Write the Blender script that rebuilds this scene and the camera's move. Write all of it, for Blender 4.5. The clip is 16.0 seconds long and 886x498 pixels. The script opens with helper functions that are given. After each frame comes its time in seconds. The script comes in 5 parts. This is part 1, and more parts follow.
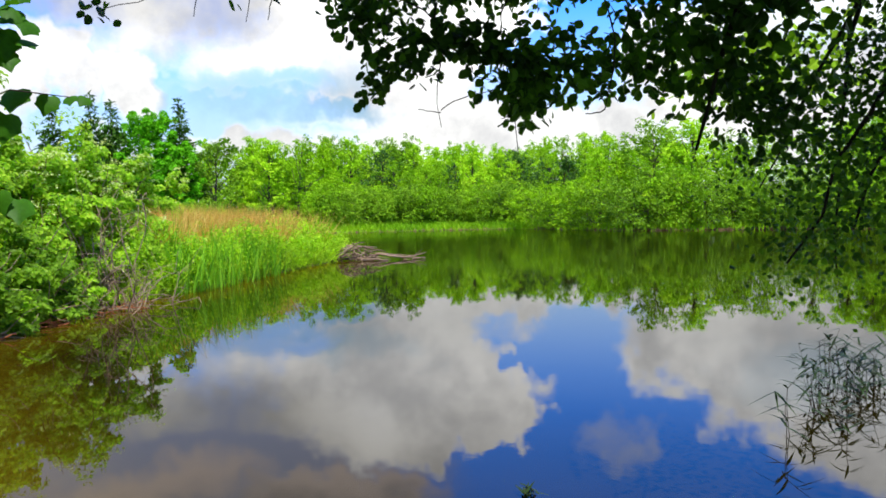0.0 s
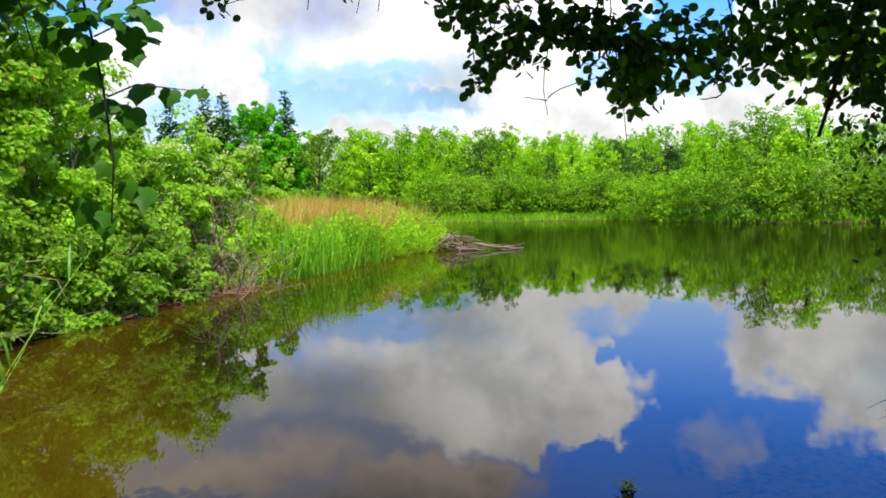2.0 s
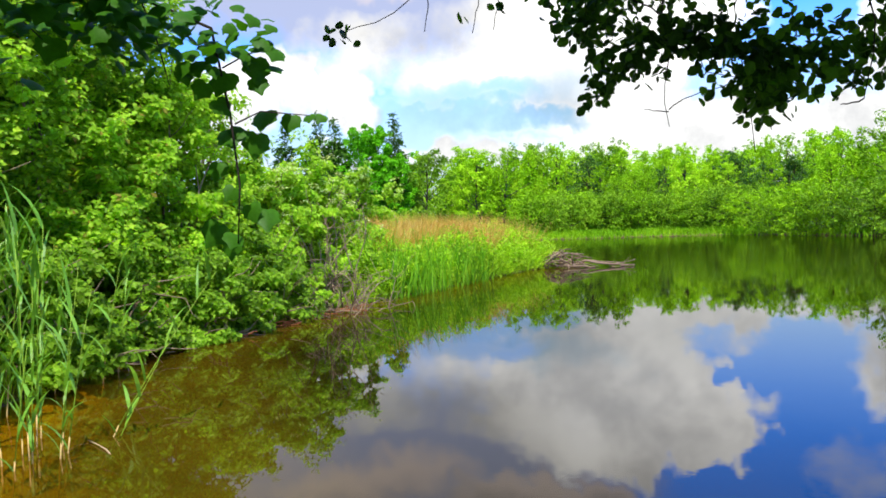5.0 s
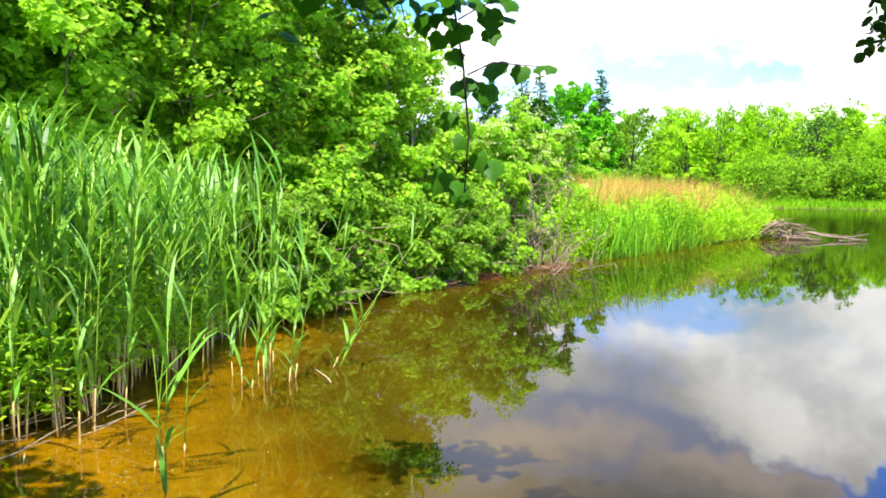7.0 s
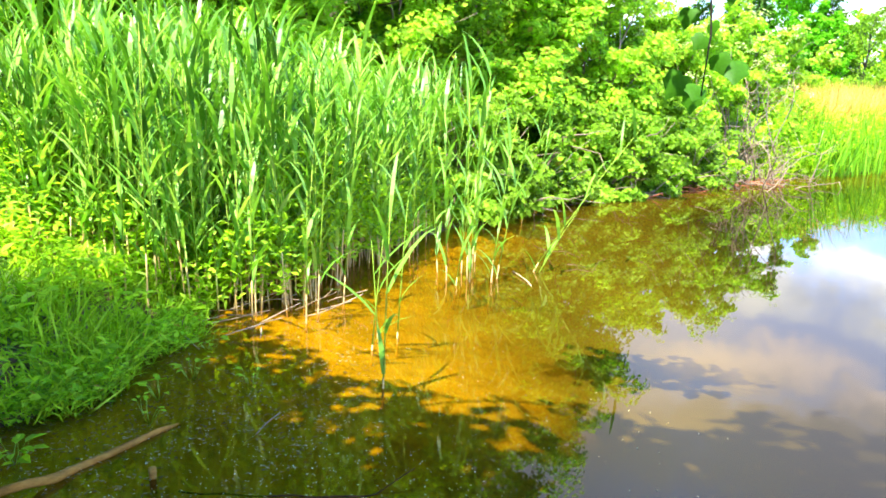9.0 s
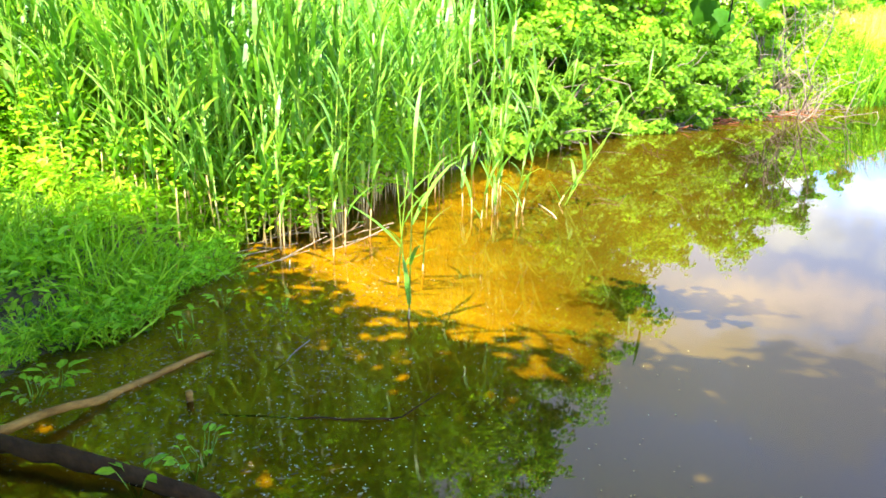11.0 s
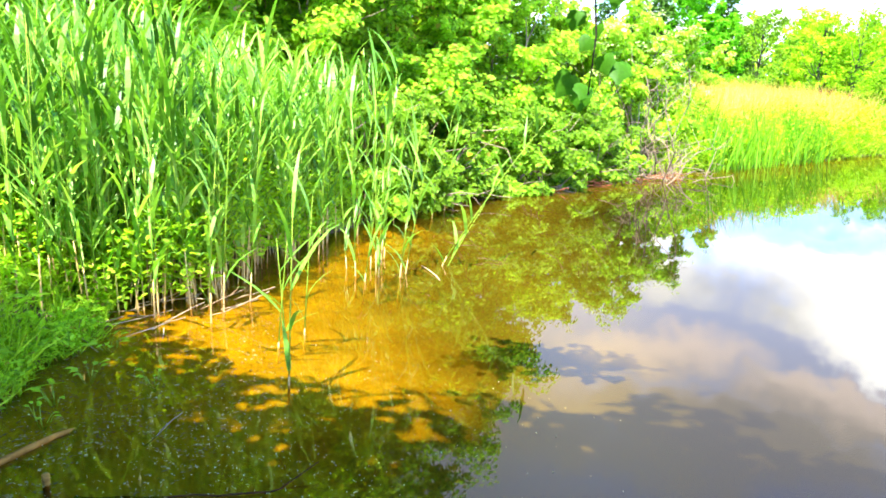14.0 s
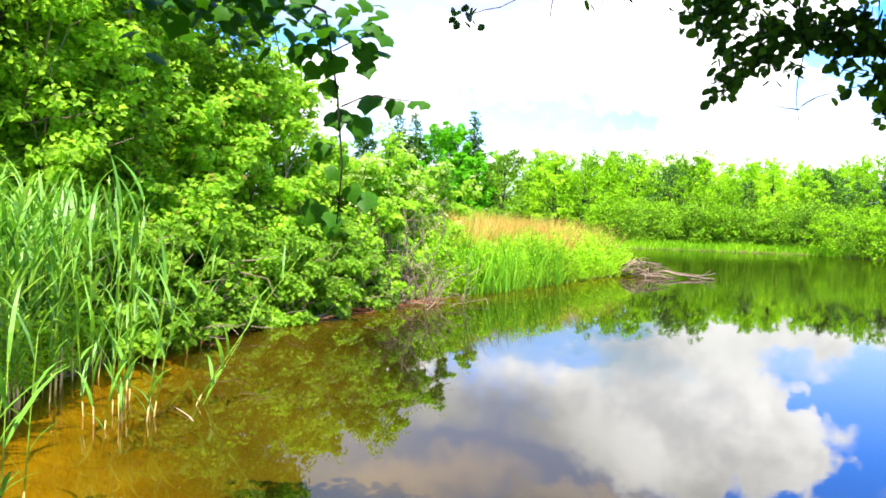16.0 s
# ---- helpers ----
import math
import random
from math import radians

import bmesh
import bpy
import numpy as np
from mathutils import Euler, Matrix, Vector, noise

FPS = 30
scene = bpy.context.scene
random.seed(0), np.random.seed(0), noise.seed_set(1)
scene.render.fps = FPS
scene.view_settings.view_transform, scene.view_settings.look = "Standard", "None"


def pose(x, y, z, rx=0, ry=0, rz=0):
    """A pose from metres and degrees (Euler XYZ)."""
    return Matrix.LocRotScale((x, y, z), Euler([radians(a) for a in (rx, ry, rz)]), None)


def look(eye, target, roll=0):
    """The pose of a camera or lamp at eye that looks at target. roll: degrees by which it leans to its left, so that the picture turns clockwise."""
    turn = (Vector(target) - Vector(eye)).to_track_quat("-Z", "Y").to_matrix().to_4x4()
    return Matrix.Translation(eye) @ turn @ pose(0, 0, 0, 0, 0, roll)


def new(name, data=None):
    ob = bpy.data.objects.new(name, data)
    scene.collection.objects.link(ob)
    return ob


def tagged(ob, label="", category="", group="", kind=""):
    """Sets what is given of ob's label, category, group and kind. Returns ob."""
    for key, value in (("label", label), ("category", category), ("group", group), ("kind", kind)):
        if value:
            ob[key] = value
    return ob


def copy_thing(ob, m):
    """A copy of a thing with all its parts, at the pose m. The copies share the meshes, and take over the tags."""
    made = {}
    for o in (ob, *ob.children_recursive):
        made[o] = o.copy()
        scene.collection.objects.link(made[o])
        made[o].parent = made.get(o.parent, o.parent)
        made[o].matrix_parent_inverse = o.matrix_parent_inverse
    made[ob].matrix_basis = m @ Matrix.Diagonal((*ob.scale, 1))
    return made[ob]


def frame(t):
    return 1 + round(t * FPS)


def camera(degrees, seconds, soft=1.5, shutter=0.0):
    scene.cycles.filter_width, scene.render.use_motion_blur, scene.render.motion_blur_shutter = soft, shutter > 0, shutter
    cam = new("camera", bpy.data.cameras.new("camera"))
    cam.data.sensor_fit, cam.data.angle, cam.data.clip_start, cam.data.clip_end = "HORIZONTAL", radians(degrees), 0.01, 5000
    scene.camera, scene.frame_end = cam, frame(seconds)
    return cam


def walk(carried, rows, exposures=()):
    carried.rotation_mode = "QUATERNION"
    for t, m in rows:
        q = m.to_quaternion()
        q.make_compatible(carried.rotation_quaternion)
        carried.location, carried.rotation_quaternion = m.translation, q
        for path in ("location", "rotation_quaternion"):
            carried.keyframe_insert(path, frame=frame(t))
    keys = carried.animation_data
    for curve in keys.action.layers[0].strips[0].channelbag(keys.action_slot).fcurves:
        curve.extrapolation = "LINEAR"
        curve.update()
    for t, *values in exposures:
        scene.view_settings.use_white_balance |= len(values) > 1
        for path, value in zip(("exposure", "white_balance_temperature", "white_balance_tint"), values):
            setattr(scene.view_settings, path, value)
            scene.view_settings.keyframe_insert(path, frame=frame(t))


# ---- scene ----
cam = camera(60.90, 16.0, soft=1.7)
# seconds, place, heading to the left, tilt, lean
PATH = [
    (0.0, 0.124, 0.065, 1.622, 0.00, -3.04, -1.42),
    (0.5, 0.123, 0.064, 1.622, 0.88, -2.96, -1.46),
    (1.0, 0.115, 0.057, 1.619, 3.35, -2.88, -1.42),
    (1.5, 0.114, 0.060, 1.619, 5.38, -3.46, -1.74),
    (2.0, 0.107, 0.058, 1.618, 7.41, -3.62, -1.13),
    (2.5, 0.103, 0.053, 1.617, 8.49, -3.72, -1.07),
    (3.0, 0.095, 0.042, 1.615, 9.76, -3.71, -0.83),
    (5.3, 0.074, 0.064, 1.618, 16.84, -2.07, -1.29),
    (5.5, 0.053, 0.074, 1.619, 18.13, -2.43, -0.49),
    (6.0, 0.041, 0.058, 1.608, 22.32, -3.37, -0.82),
    (6.5, 0.021, 0.045, 1.608, 25.88, -3.40, -0.86),
    (7.0, -0.009, 0.008, 1.594, 30.56, -4.94, 0.26),
    (7.5, -0.067, -0.008, 1.589, 34.89, -7.02, 0.40),
    (8.0, -0.107, -0.033, 1.570, 40.70, -9.74, 0.96),
    (8.5, -0.100, -0.058, 1.574, 43.64, -10.90, 0.88),
    (9.0, -0.133, -0.056, 1.573, 45.01, -12.12, 1.13),
    (9.5, -0.150, -0.061, 1.557, 46.74, -14.75, 0.30),
    (9.7, -0.148, -0.063, 1.558, 47.04, -15.50, 0.57),
    (11.8, -0.066, -0.077, 1.566, 46.87, -17.20, 0.41),
    (12.0, -0.071, -0.077, 1.567, 46.68, -17.02, 0.46),
    (12.5, -0.069, -0.077, 1.564, 46.30, -16.84, 0.59),
    (13.0, -0.065, -0.072, 1.566, 45.58, -15.96, 0.67),
    (13.5, -0.052, -0.065, 1.575, 43.87, -13.89, 0.19),
    (14.0, -0.038, -0.055, 1.586, 38.65, -12.32, 1.55),
    (14.5, 0.003, -0.046, 1.605, 33.36, -9.45, 0.95),
    (15.0, -0.015, -0.013, 1.597, 28.76, -6.19, 1.14),
    (15.5, -0.017, 0.009, 1.573, 25.02, -3.85, 0.99),
    (16.0, -0.004, 0.020, 1.580, 21.10, -2.09, 1.62),
]
walk(cam, [(t, pose(x, y, z, 90 + tilt, -lean, yaw)) for t, x, y, z, yaw, tilt, lean in PATH],
     exposures=[(0.0, 0.47), (3.0, 0.50), (5.5, 0.63), (6.0, 0.71), (6.5, 0.98), (7.0, 1.30), (7.5, 1.60), (8.0, 1.88), (9.0, 2.18), (12.0, 2.37), (12.5, 2.37), (13.5, 2.39), (14.5, 2.25), (15.0, 2.03), (15.5, 1.73), (16.0, 1.43)])

# ---- sky, clouds and sun ----
SUN_ELEVATION, SUN_AZIMUTH = 65.0, 162.0     # azimuth clockwise from +y
world = bpy.data.worlds.new("sky")
scene.world = world
world.use_nodes = True
wn, wl = world.node_tree.nodes, world.node_tree.links
wn.clear()


def plug(tree, value, socket):
    """Links a socket, or sets a plain value."""
    if isinstance(value, bpy.types.NodeSocket):
        tree.links.new(value, socket)
    else:
        socket.default_value = value


def maths(tree, op, a, b=0.0, c=None, clamp=False):
    n = tree.nodes.new("ShaderNodeMath")
    n.operation, n.use_clamp = op, clamp
    plug(tree, a, n.inputs[0])
    plug(tree, b, n.inputs[1])
    if c is not None:
        plug(tree, c, n.inputs[2])
    return n.outputs[0]


def ranged(tree, v, lo, hi, to0=0.0, to1=1.0, smooth=True):
    n = tree.nodes.new("ShaderNodeMapRange")
    n.interpolation_type = "SMOOTHSTEP" if smooth else "LINEAR"
    for k, x in enumerate((v, lo, hi, to0, to1)):
        plug(tree, x, n.inputs[k])
    return n.outputs[0]


def mixed(tree, f, a, b, blend="MIX"):
    n = tree.nodes.new("ShaderNodeMix")
    n.data_type, n.blend_type = "RGBA", blend
    plug(tree, f, n.inputs[0])
    plug(tree, a, n.inputs[6])
    plug(tree, b, n.inputs[7])
    return n.outputs[2]


def noisy(tree, vec, scale, detail=4.0, rough=0.55, w=None):
    n = tree.nodes.new("ShaderNodeTexNoise")
    if w is not None:
        n.noise_dimensions = "4D"
        n.inputs["W"].default_value = w
    if vec is not None:
        tree.links.new(vec, n.inputs["Vector"])
    n.inputs["Scale"].default_value = scale
    n.inputs["Detail"].default_value = detail
    n.inputs["Roughness"].default_value = rough
    return n.outputs[0]


wt = world.node_tree
sky = wn.new("ShaderNodeTexSky")
sky.sky_type, sky.sun_disc = "NISHITA", False
sky.sun_elevation, sky.sun_rotation = radians(SUN_ELEVATION), radians(SUN_AZIMUTH)
sky.air_density, sky.dust_density, sky.ozone_density = 1.0, 0.4, 2.0
coords = wn.new("ShaderNodeTexCoord").outputs["Generated"]
split = wn.new("ShaderNodeSeparateXYZ")
wl.new(coords, split.inputs[0])
dx, dy, dz = split.outputs
# bearing to the left of +y and height above the horizon, in degrees
bearing = maths(wt, "MULTIPLY", maths(wt, "ARCTAN2", maths(wt, "MULTIPLY", dx, -1.0), dy), 180 / math.pi)
height = maths(wt, "MULTIPLY", maths(wt, "ARCSINE", dz), 180 / math.pi)
# the edges of the clouds billow, at two sizes
n1 = noisy(wt, coords, 8.0, 3.0, 0.6)
n2 = noisy(wt, coords, 8.0, 3.0, 0.6, w=3.7)
n3 = noisy(wt, coords, 28.0, 3.0, 0.55, w=6.1)
n4 = noisy(wt, coords, 28.0, 3.0, 0.55, w=9.4)
bump_b = maths(wt, "MULTIPLY_ADD", maths(wt, "SUBTRACT", n3, 0.5), 5.5, maths(wt, "MULTIPLY_ADD", maths(wt, "SUBTRACT", n1, 0.5), 11.0, bearing))
bump_h = maths(wt, "MULTIPLY_ADD", maths(wt, "SUBTRACT", n4, 0.5), 4.0, maths(wt, "MULTIPLY_ADD", maths(wt, "SUBTRACT", n2, 0.5), 6.0, height))
# each cloud: bearing, height, half width, half height, weight
CLOUDS = [(5, 13.0, 13.5, 5.4, 1.5), (-3, 15.6, 5.2, 2.8, 1.3), (4, 16.6, 7, 2.6, 1.2), (14, 12.5, 8, 4.2, 0.8), (-1, 8.8, 5, 2.2, 0.8), (21, 12.8, 6, 3.4, 0.9),
          (-27, 9.8, 16, 7.8, 1.6), (-33, 14.5, 11, 6.5, 1.4),
          (26, 10.2, 2.6, 3.2, 1.6), (22.6, 9.2, 2.6, 2.8, 1.5), (29, 8.8, 3.0, 2.6, 1.4), (15, 5.0, 6, 2.0, 1.2), (-5, 5.2, 14, 4.0, 1.3), (6, 9.0, 16, 3.5, 0.75),
          (36, 8, 9, 4, 1.2), (0, 2.0, 70, 4.5, 0.9)]
# a gap of blue beside the lobes, and grey-blue undersides
GAPS = [(-8.0, 11.5, 3.0, 1.5, 0.6)]
SHADES = [(16, 8.0, 7.0, 1.7, 1.0), (9, 7.6, 6, 1.2, 0.9), (12, 9.6, 9, 1.6, 0.5), (8, 10.0, 9, 2.2, 0.35), (-27, 12, 9, 4.0, 0.35)]
# a high brownish bank, drawn out thin
BANKS = [(9, 20.6, 10, 2.3, 1.0), (22, 19.0, 9, 2.4, 0.7), (16, 24.0, 16, 3.4, 1.0), (33, 27, 16, 7, 0.9), (13, 28, 20, 5.5, 1.0), (30, 34, 32, 8, 1.0)]
# one faint scrap
SCRAPS = [(-12.8, 17.6, 3.6, 2.2, 1.0)]


def puffs(rows):
    """The densest of some rounded clouds."""
    most = 0.0
    for b, h, wb, wh, weight in rows:
        u = maths(wt, "MULTIPLY", maths(wt, "SUBTRACT", bump_b, float(b)), 1 / wb)
        v = maths(wt, "MULTIPLY", maths(wt, "SUBTRACT", bump_h, float(h)), 1 / wh)
        r2 = maths(wt, "ADD", maths(wt, "MULTIPLY", u, u), maths(wt, "MULTIPLY", v, v))
        most = maths(wt, "MAXIMUM", maths(wt, "MULTIPLY", maths(wt, "SUBTRACT", 1.0, r2, clamp=True), weight), most)
    return most


total = maths(wt, "SUBTRACT", puffs(CLOUDS), maths(wt, "MULTIPLY", puffs(GAPS), 1.4), clamp=True)
under, bank = puffs(SHADES), ranged(wt, puffs(BANKS), 0.0, 0.75)
# broken cloud over the rest of the sky
wide = noisy(wt, coords, 2.2, 6.0, 0.55, w=1.3)
elsewhere = maths(wt, "MULTIPLY", ranged(wt, wide, 0.47, 0.62), ranged(wt, height, 28.0, 38.0))
aside = maths(wt, "MULTIPLY", ranged(wt, wide, 0.45, 0.6), ranged(wt, maths(wt, "ABSOLUTE", bearing), 40.0, 54.0))
wisps = noisy(wt, coords, 12.0, 6.0, 0.60, w=5.2)
dense = maths(wt, "MULTIPLY_ADD", maths(wt, "SUBTRACT", wisps, 0.5), 1.5, total)
# crisp towards the right, drawn out thin towards the left
firm = ranged(wt, bearing, 0.0, 16.0, 0.62, 1.0)
cover = ranged(wt, maths(wt, "MINIMUM", dense, maths(wt, "MULTIPLY", total, 4.0)), 0.02, firm)
cover = maths(wt, "MAXIMUM", cover, maths(wt, "MAXIMUM", elsewhere, aside))
cover = maths(wt, "MULTIPLY", cover, 0.97)
# thick parts are greyer, thin parts white
body = noisy(wt, coords, 9.0, 8.0, 0.62, w=8.1)
shade = maths(wt, "MULTIPLY", ranged(wt, body, 0.36, 0.66), ranged(wt, total, 0.15, 0.8, 0.0, 0.9))
tone = mixed(wt, shade, (0.88, 0.87, 0.84, 1), (0.50, 0.50, 0.50, 1))
tone = mixed(wt, maths(wt, "MULTIPLY", ranged(wt, under, 0.0, 0.75), 0.95), tone, (0.25, 0.42, 0.57, 1))
gain = maths(wt, "SUBTRACT", ranged(wt, height, 8.0, 13.0, 1.0, 1.5), ranged(wt, height, 17.0, 25.0, 0.0, 0.95))
thin = maths(wt, "MULTIPLY", ranged(wt, bearing, 5.0, 15.0), ranged(wt, height, 10.0, 14.0, 0.0, 0.5))
gain = maths(wt, "MULTIPLY", gain, maths(wt, "SUBTRACT", 1.0, thin))
cloud = wn.new("ShaderNodeVectorMath")
cloud.operation = "SCALE"
wl.new(tone, cloud.inputs[0])
wl.new(gain, cloud.inputs["Scale"])
blue = mixed(wt, 1.0, sky.outputs[0], (0.032, 0.130, 0.310, 1), "MULTIPLY")
blue = mixed(wt, ranged(wt, height, 5.0, 16.5, 0.95, 0.0), blue, (0.47, 0.66, 0.93, 1))
# a lilac haze over the left of the sky
veil = ranged(wt, puffs([(24, 20.8, 27, 9.5, 1.0)]), 0.0, 0.6)
blue = mixed(wt, maths(wt, "MULTIPLY", veil, 0.9), blue, (0.38, 0.40, 0.49, 1))
# the bank turns from tan to grey upwards
bank_tone = mixed(wt, ranged(wt, bump_h, 18.5, 23.0), (0.76, 0.63, 0.56, 1), (0.29, 0.275, 0.28, 1))
blue = mixed(wt, maths(wt, "MULTIPLY", bank, 0.85), blue, bank_tone)
scrap = maths(wt, "MULTIPLY", ranged(wt, puffs(SCRAPS), 0.0, 1.0), ranged(wt, wisps, 0.4, 0.65, 0.15, 0.5))
blue = mixed(wt, scrap, blue, (0.85, 0.85, 0.85, 1))
back = wn.new("ShaderNodeBackground")
wl.new(mixed(wt, cover, blue, cloud.outputs[0]), back.inputs[0])
back.inputs[1].default_value = 1.0
wl.new(back.outputs[0], wn.new("ShaderNodeOutputWorld").inputs[0])

sun = new("sun", bpy.data.lights.new("sun", "SUN"))
sun.data.energy, sun.data.angle, sun.data.color = 5.0, radians(0.55), (1.0, 0.95, 0.86)
to_sun = Vector((math.sin(radians(SUN_AZIMUTH)) * math.cos(radians(SUN_ELEVATION)),
                 math.cos(radians(SUN_AZIMUTH)) * math.cos(radians(SUN_ELEVATION)), math.sin(radians(SUN_ELEVATION))))
sun.matrix_world = look(to_sun * 60, (0, 0, 0))


# ---- materials ----
def material(name):
    m = bpy.data.materials.new(name)
    m.use_nodes = True
    t = m.node_tree
    t.nodes.clear()
    return m, t, t.nodes.new("ShaderNodeOutputMaterial")


def ramp(tree, f, stops):
    n = tree.nodes.new("ShaderNodeValToRGB")
    e = n.color_ramp.elements
    while len(e) < len(stops):
        e.new(0.5)
    for k, (p, c) in zip(e, stops):
        k.position, k.color = p, (*c, 1)
    tree.links.new(f, n.inputs[0])
    return n.outputs[0]


def leafy(name, dark, mid, light, through_part=0.35, patch=0.35, rough=0.45, dry=None, sheen=0.10, each=0.0):
    """Leaves: each one its own shade, with patches of older and younger growth, light coming through the blade."""
    m, t, out = material(name)
    island = t.nodes.new("ShaderNodeNewGeometry").outputs["Random Per Island"]
    place = t.nodes.new("ShaderNodeTexCoord").outputs["Object"]
    big = noisy(t, place, patch, 2.0)
    f = maths(t, "ADD", maths(t, "MULTIPLY", island, 0.65), maths(t, "MULTIPLY", ranged(t, big, 0.3, 0.7), 0.4), clamp=True)
    if each:
        own = t.nodes.new("ShaderNodeObjectInfo").outputs["Random"]
        f = maths(t, "ADD", f, maths(t, "MULTIPLY", maths(t, "SUBTRACT", own, 0.5), each * 2), clamp=True)
    stops = [(0.0, dark), (0.5, mid), (0.95, light)]
    col = ramp(t, f, stops)
    if dry:
        col = mixed(t, ranged(t, island, 0.955, 0.965), col, (*dry, 1))
    vein = noisy(t, place, 60.0, 2.0)
    col = mixed(t, 0.35, col, ramp(t, vein, [(0.3, (0.35, 0.35, 0.35)), (0.7, (0.75, 0.75, 0.75))]), "OVERLAY")
    p = t.nodes.new("ShaderNodeBsdfPrincipled")
    t.links.new(col, p.inputs["Base Color"])
    p.inputs["Roughness"].default_value = rough
    p.inputs["Specular IOR Level"].default_value = sheen
    back_side = t.nodes.new("ShaderNodeBsdfTranslucent")
    t.links.new(mixed(t, 1.0, col, (1.35, 1.4, 0.5, 1), "MULTIPLY"), back_side.inputs[0])
    mx = t.nodes.new("ShaderNodeMixShader")
    mx.inputs[0].default_value = through_part
    t.links.new(p.outputs[0], mx.inputs[1])
    t.links.new(back_side.outputs[0], mx.inputs[2])
    t.links.new(mx.outputs[0], out.inputs[0])
    return m


def woody(name, a, b, scale=30.0, rough=0.85, stretch=(1, 1, 0.15)):
    """Bark or weathered wood with lengthwise grain and blotches."""
    m, t, out = material(name)
    place = t.nodes.new("ShaderNodeTexCoord").outputs["Object"]
    mp = t.nodes.new("ShaderNodeMapping")
    mp.inputs["Scale"].default_value = stretch
    t.links.new(place, mp.inputs[0])
    grain = noisy(t, mp.outputs[0], scale, 6.0, 0.65)
    blot = noisy(t, place, 3.0, 3.0)
    island = t.nodes.new("ShaderNodeObjectInfo").outputs["Random"]
    f = maths(t, "ADD", maths(t, "MULTIPLY", grain, 0.7), maths(t, "ADD", maths(t, "MULTIPLY", blot, 0.3), maths(t, "MULTIPLY", island, 0.25)))
    p = t.nodes.new("ShaderNodeBsdfPrincipled")
    t.links.new(ramp(t, f, [(0.35, a), (0.8, b)]), p.inputs["Base Color"])
    p.inputs["Roughness"].default_value = rough
    p.inputs["Specular IOR Level"].default_value = 0.06
    bp = t.nodes.new("ShaderNodeBump")
    bp.inputs["Strength"].default_value, bp.inputs["Distance"].default_value = 0.6, 0.01
    t.links.new(grain, bp.inputs["Height"])
    t.links.new(bp.outputs[0], p.inputs["Normal"])
    t.links.new(p.outputs[0], out.inputs[0])
    return m


LEAF_BUSH = leafy("bush_leaf", (0.066, 0.130, 0.008), (0.228, 0.426, 0.018), (0.456, 0.718, 0.05), dry=(0.32, 0.26, 0.04), rough=0.45, through_part=0.58, sheen=0.15)
LEAF_PALE = leafy("pale_bush_leaf", (0.085, 0.166, 0.008), (0.262, 0.468, 0.020), (0.502, 0.718, 0.055), rough=0.45, through_part=0.58, sheen=0.15)
LEAF_LOW = leafy("low_bush_leaf", (0.045, 0.092, 0.006), (0.165, 0.320, 0.014), (0.340, 0.560, 0.04), rough=0.45, through_part=0.58, sheen=0.15)
LEAF_FAR = leafy("far_leaf", (0.095, 0.220, 0.004), (0.224, 0.450, 0.007), (0.370, 0.610, 0.010), patch=0.12, rough=0.6, through_part=0.28, each=0.18)
LEAF_FRESH = leafy("fresh_leaf", (0.187, 0.380, 0.006), (0.352, 0.610, 0.012), (0.484, 0.720, 0.03), patch=0.15, rough=0.6, through_part=0.28, each=0.18)
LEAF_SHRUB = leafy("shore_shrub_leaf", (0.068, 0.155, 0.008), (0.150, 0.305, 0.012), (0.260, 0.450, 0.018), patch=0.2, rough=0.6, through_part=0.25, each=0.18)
LEAF_ROUND = leafy("round_tree_leaf", (0.05, 0.20, 0.004), (0.11, 0.40, 0.006), (0.20, 0.56, 0.010), patch=0.3, rough=0.6, through_part=0.28)
LEAF_CONIFER = leafy("conifer_needles", (0.030, 0.085, 0.012), (0.055, 0.14, 0.016), (0.09, 0.20, 0.022), through_part=0.1)
# the overhanging tree's shade is put into these two dark leaf colours
LEAF_NEAR_SHADED = leafy("shaded_overhanging_leaf", (0.018, 0.044, 0.008), (0.042, 0.10, 0.012), (0.14, 0.30, 0.020), through_part=0.35, patch=3.0)
LEAF_CANOPY_SHADED = leafy("shaded_canopy_leaf", (0.017, 0.033, 0.003), (0.042, 0.070, 0.005), (0.08, 0.115, 0.010), through_part=0.15)
LEAF_VINE = leafy("vine_leaf", (0.022, 0.085, 0.004), (0.05, 0.17, 0.007), (0.11, 0.28, 0.012), through_part=0.4, patch=3.0)
REED_LEAF = leafy("reed_leaf", (0.024, 0.076, 0.008), (0.128, 0.318, 0.026), (0.37, 0.60, 0.105), through_part=0.34, patch=0.8, rough=0.42, dry=(0.28, 0.40, 0.12), sheen=0.3)
# nearly black green: the shade on the weeds is put into their colour
LEAF_WEED_SHADED = leafy("shaded_water_weed", (0.008, 0.016, 0.004), (0.018, 0.034, 0.008), (0.04, 0.075, 0.015), through_part=0.1)
LEAF_CATTAIL = leafy("cattail_leaf", (0.05, 0.15, 0.008), (0.13, 0.34, 0.015), (0.26, 0.50, 0.03), through_part=0.3)
REED_STEM = leafy("reed_stem", (0.34, 0.22, 0.08), (0.58, 0.40, 0.15), (0.72, 0.54, 0.24), through_part=0.05)
REED_GREEN = leafy("green_reed_stem", (0.10, 0.19, 0.015), (0.22, 0.37, 0.03), (0.38, 0.50, 0.07), through_part=0.05)
GRASS = leafy("bank_grass", (0.094, 0.180, 0.006), (0.275, 0.460, 0.015), (0.462, 0.650, 0.04), patch=0.5)
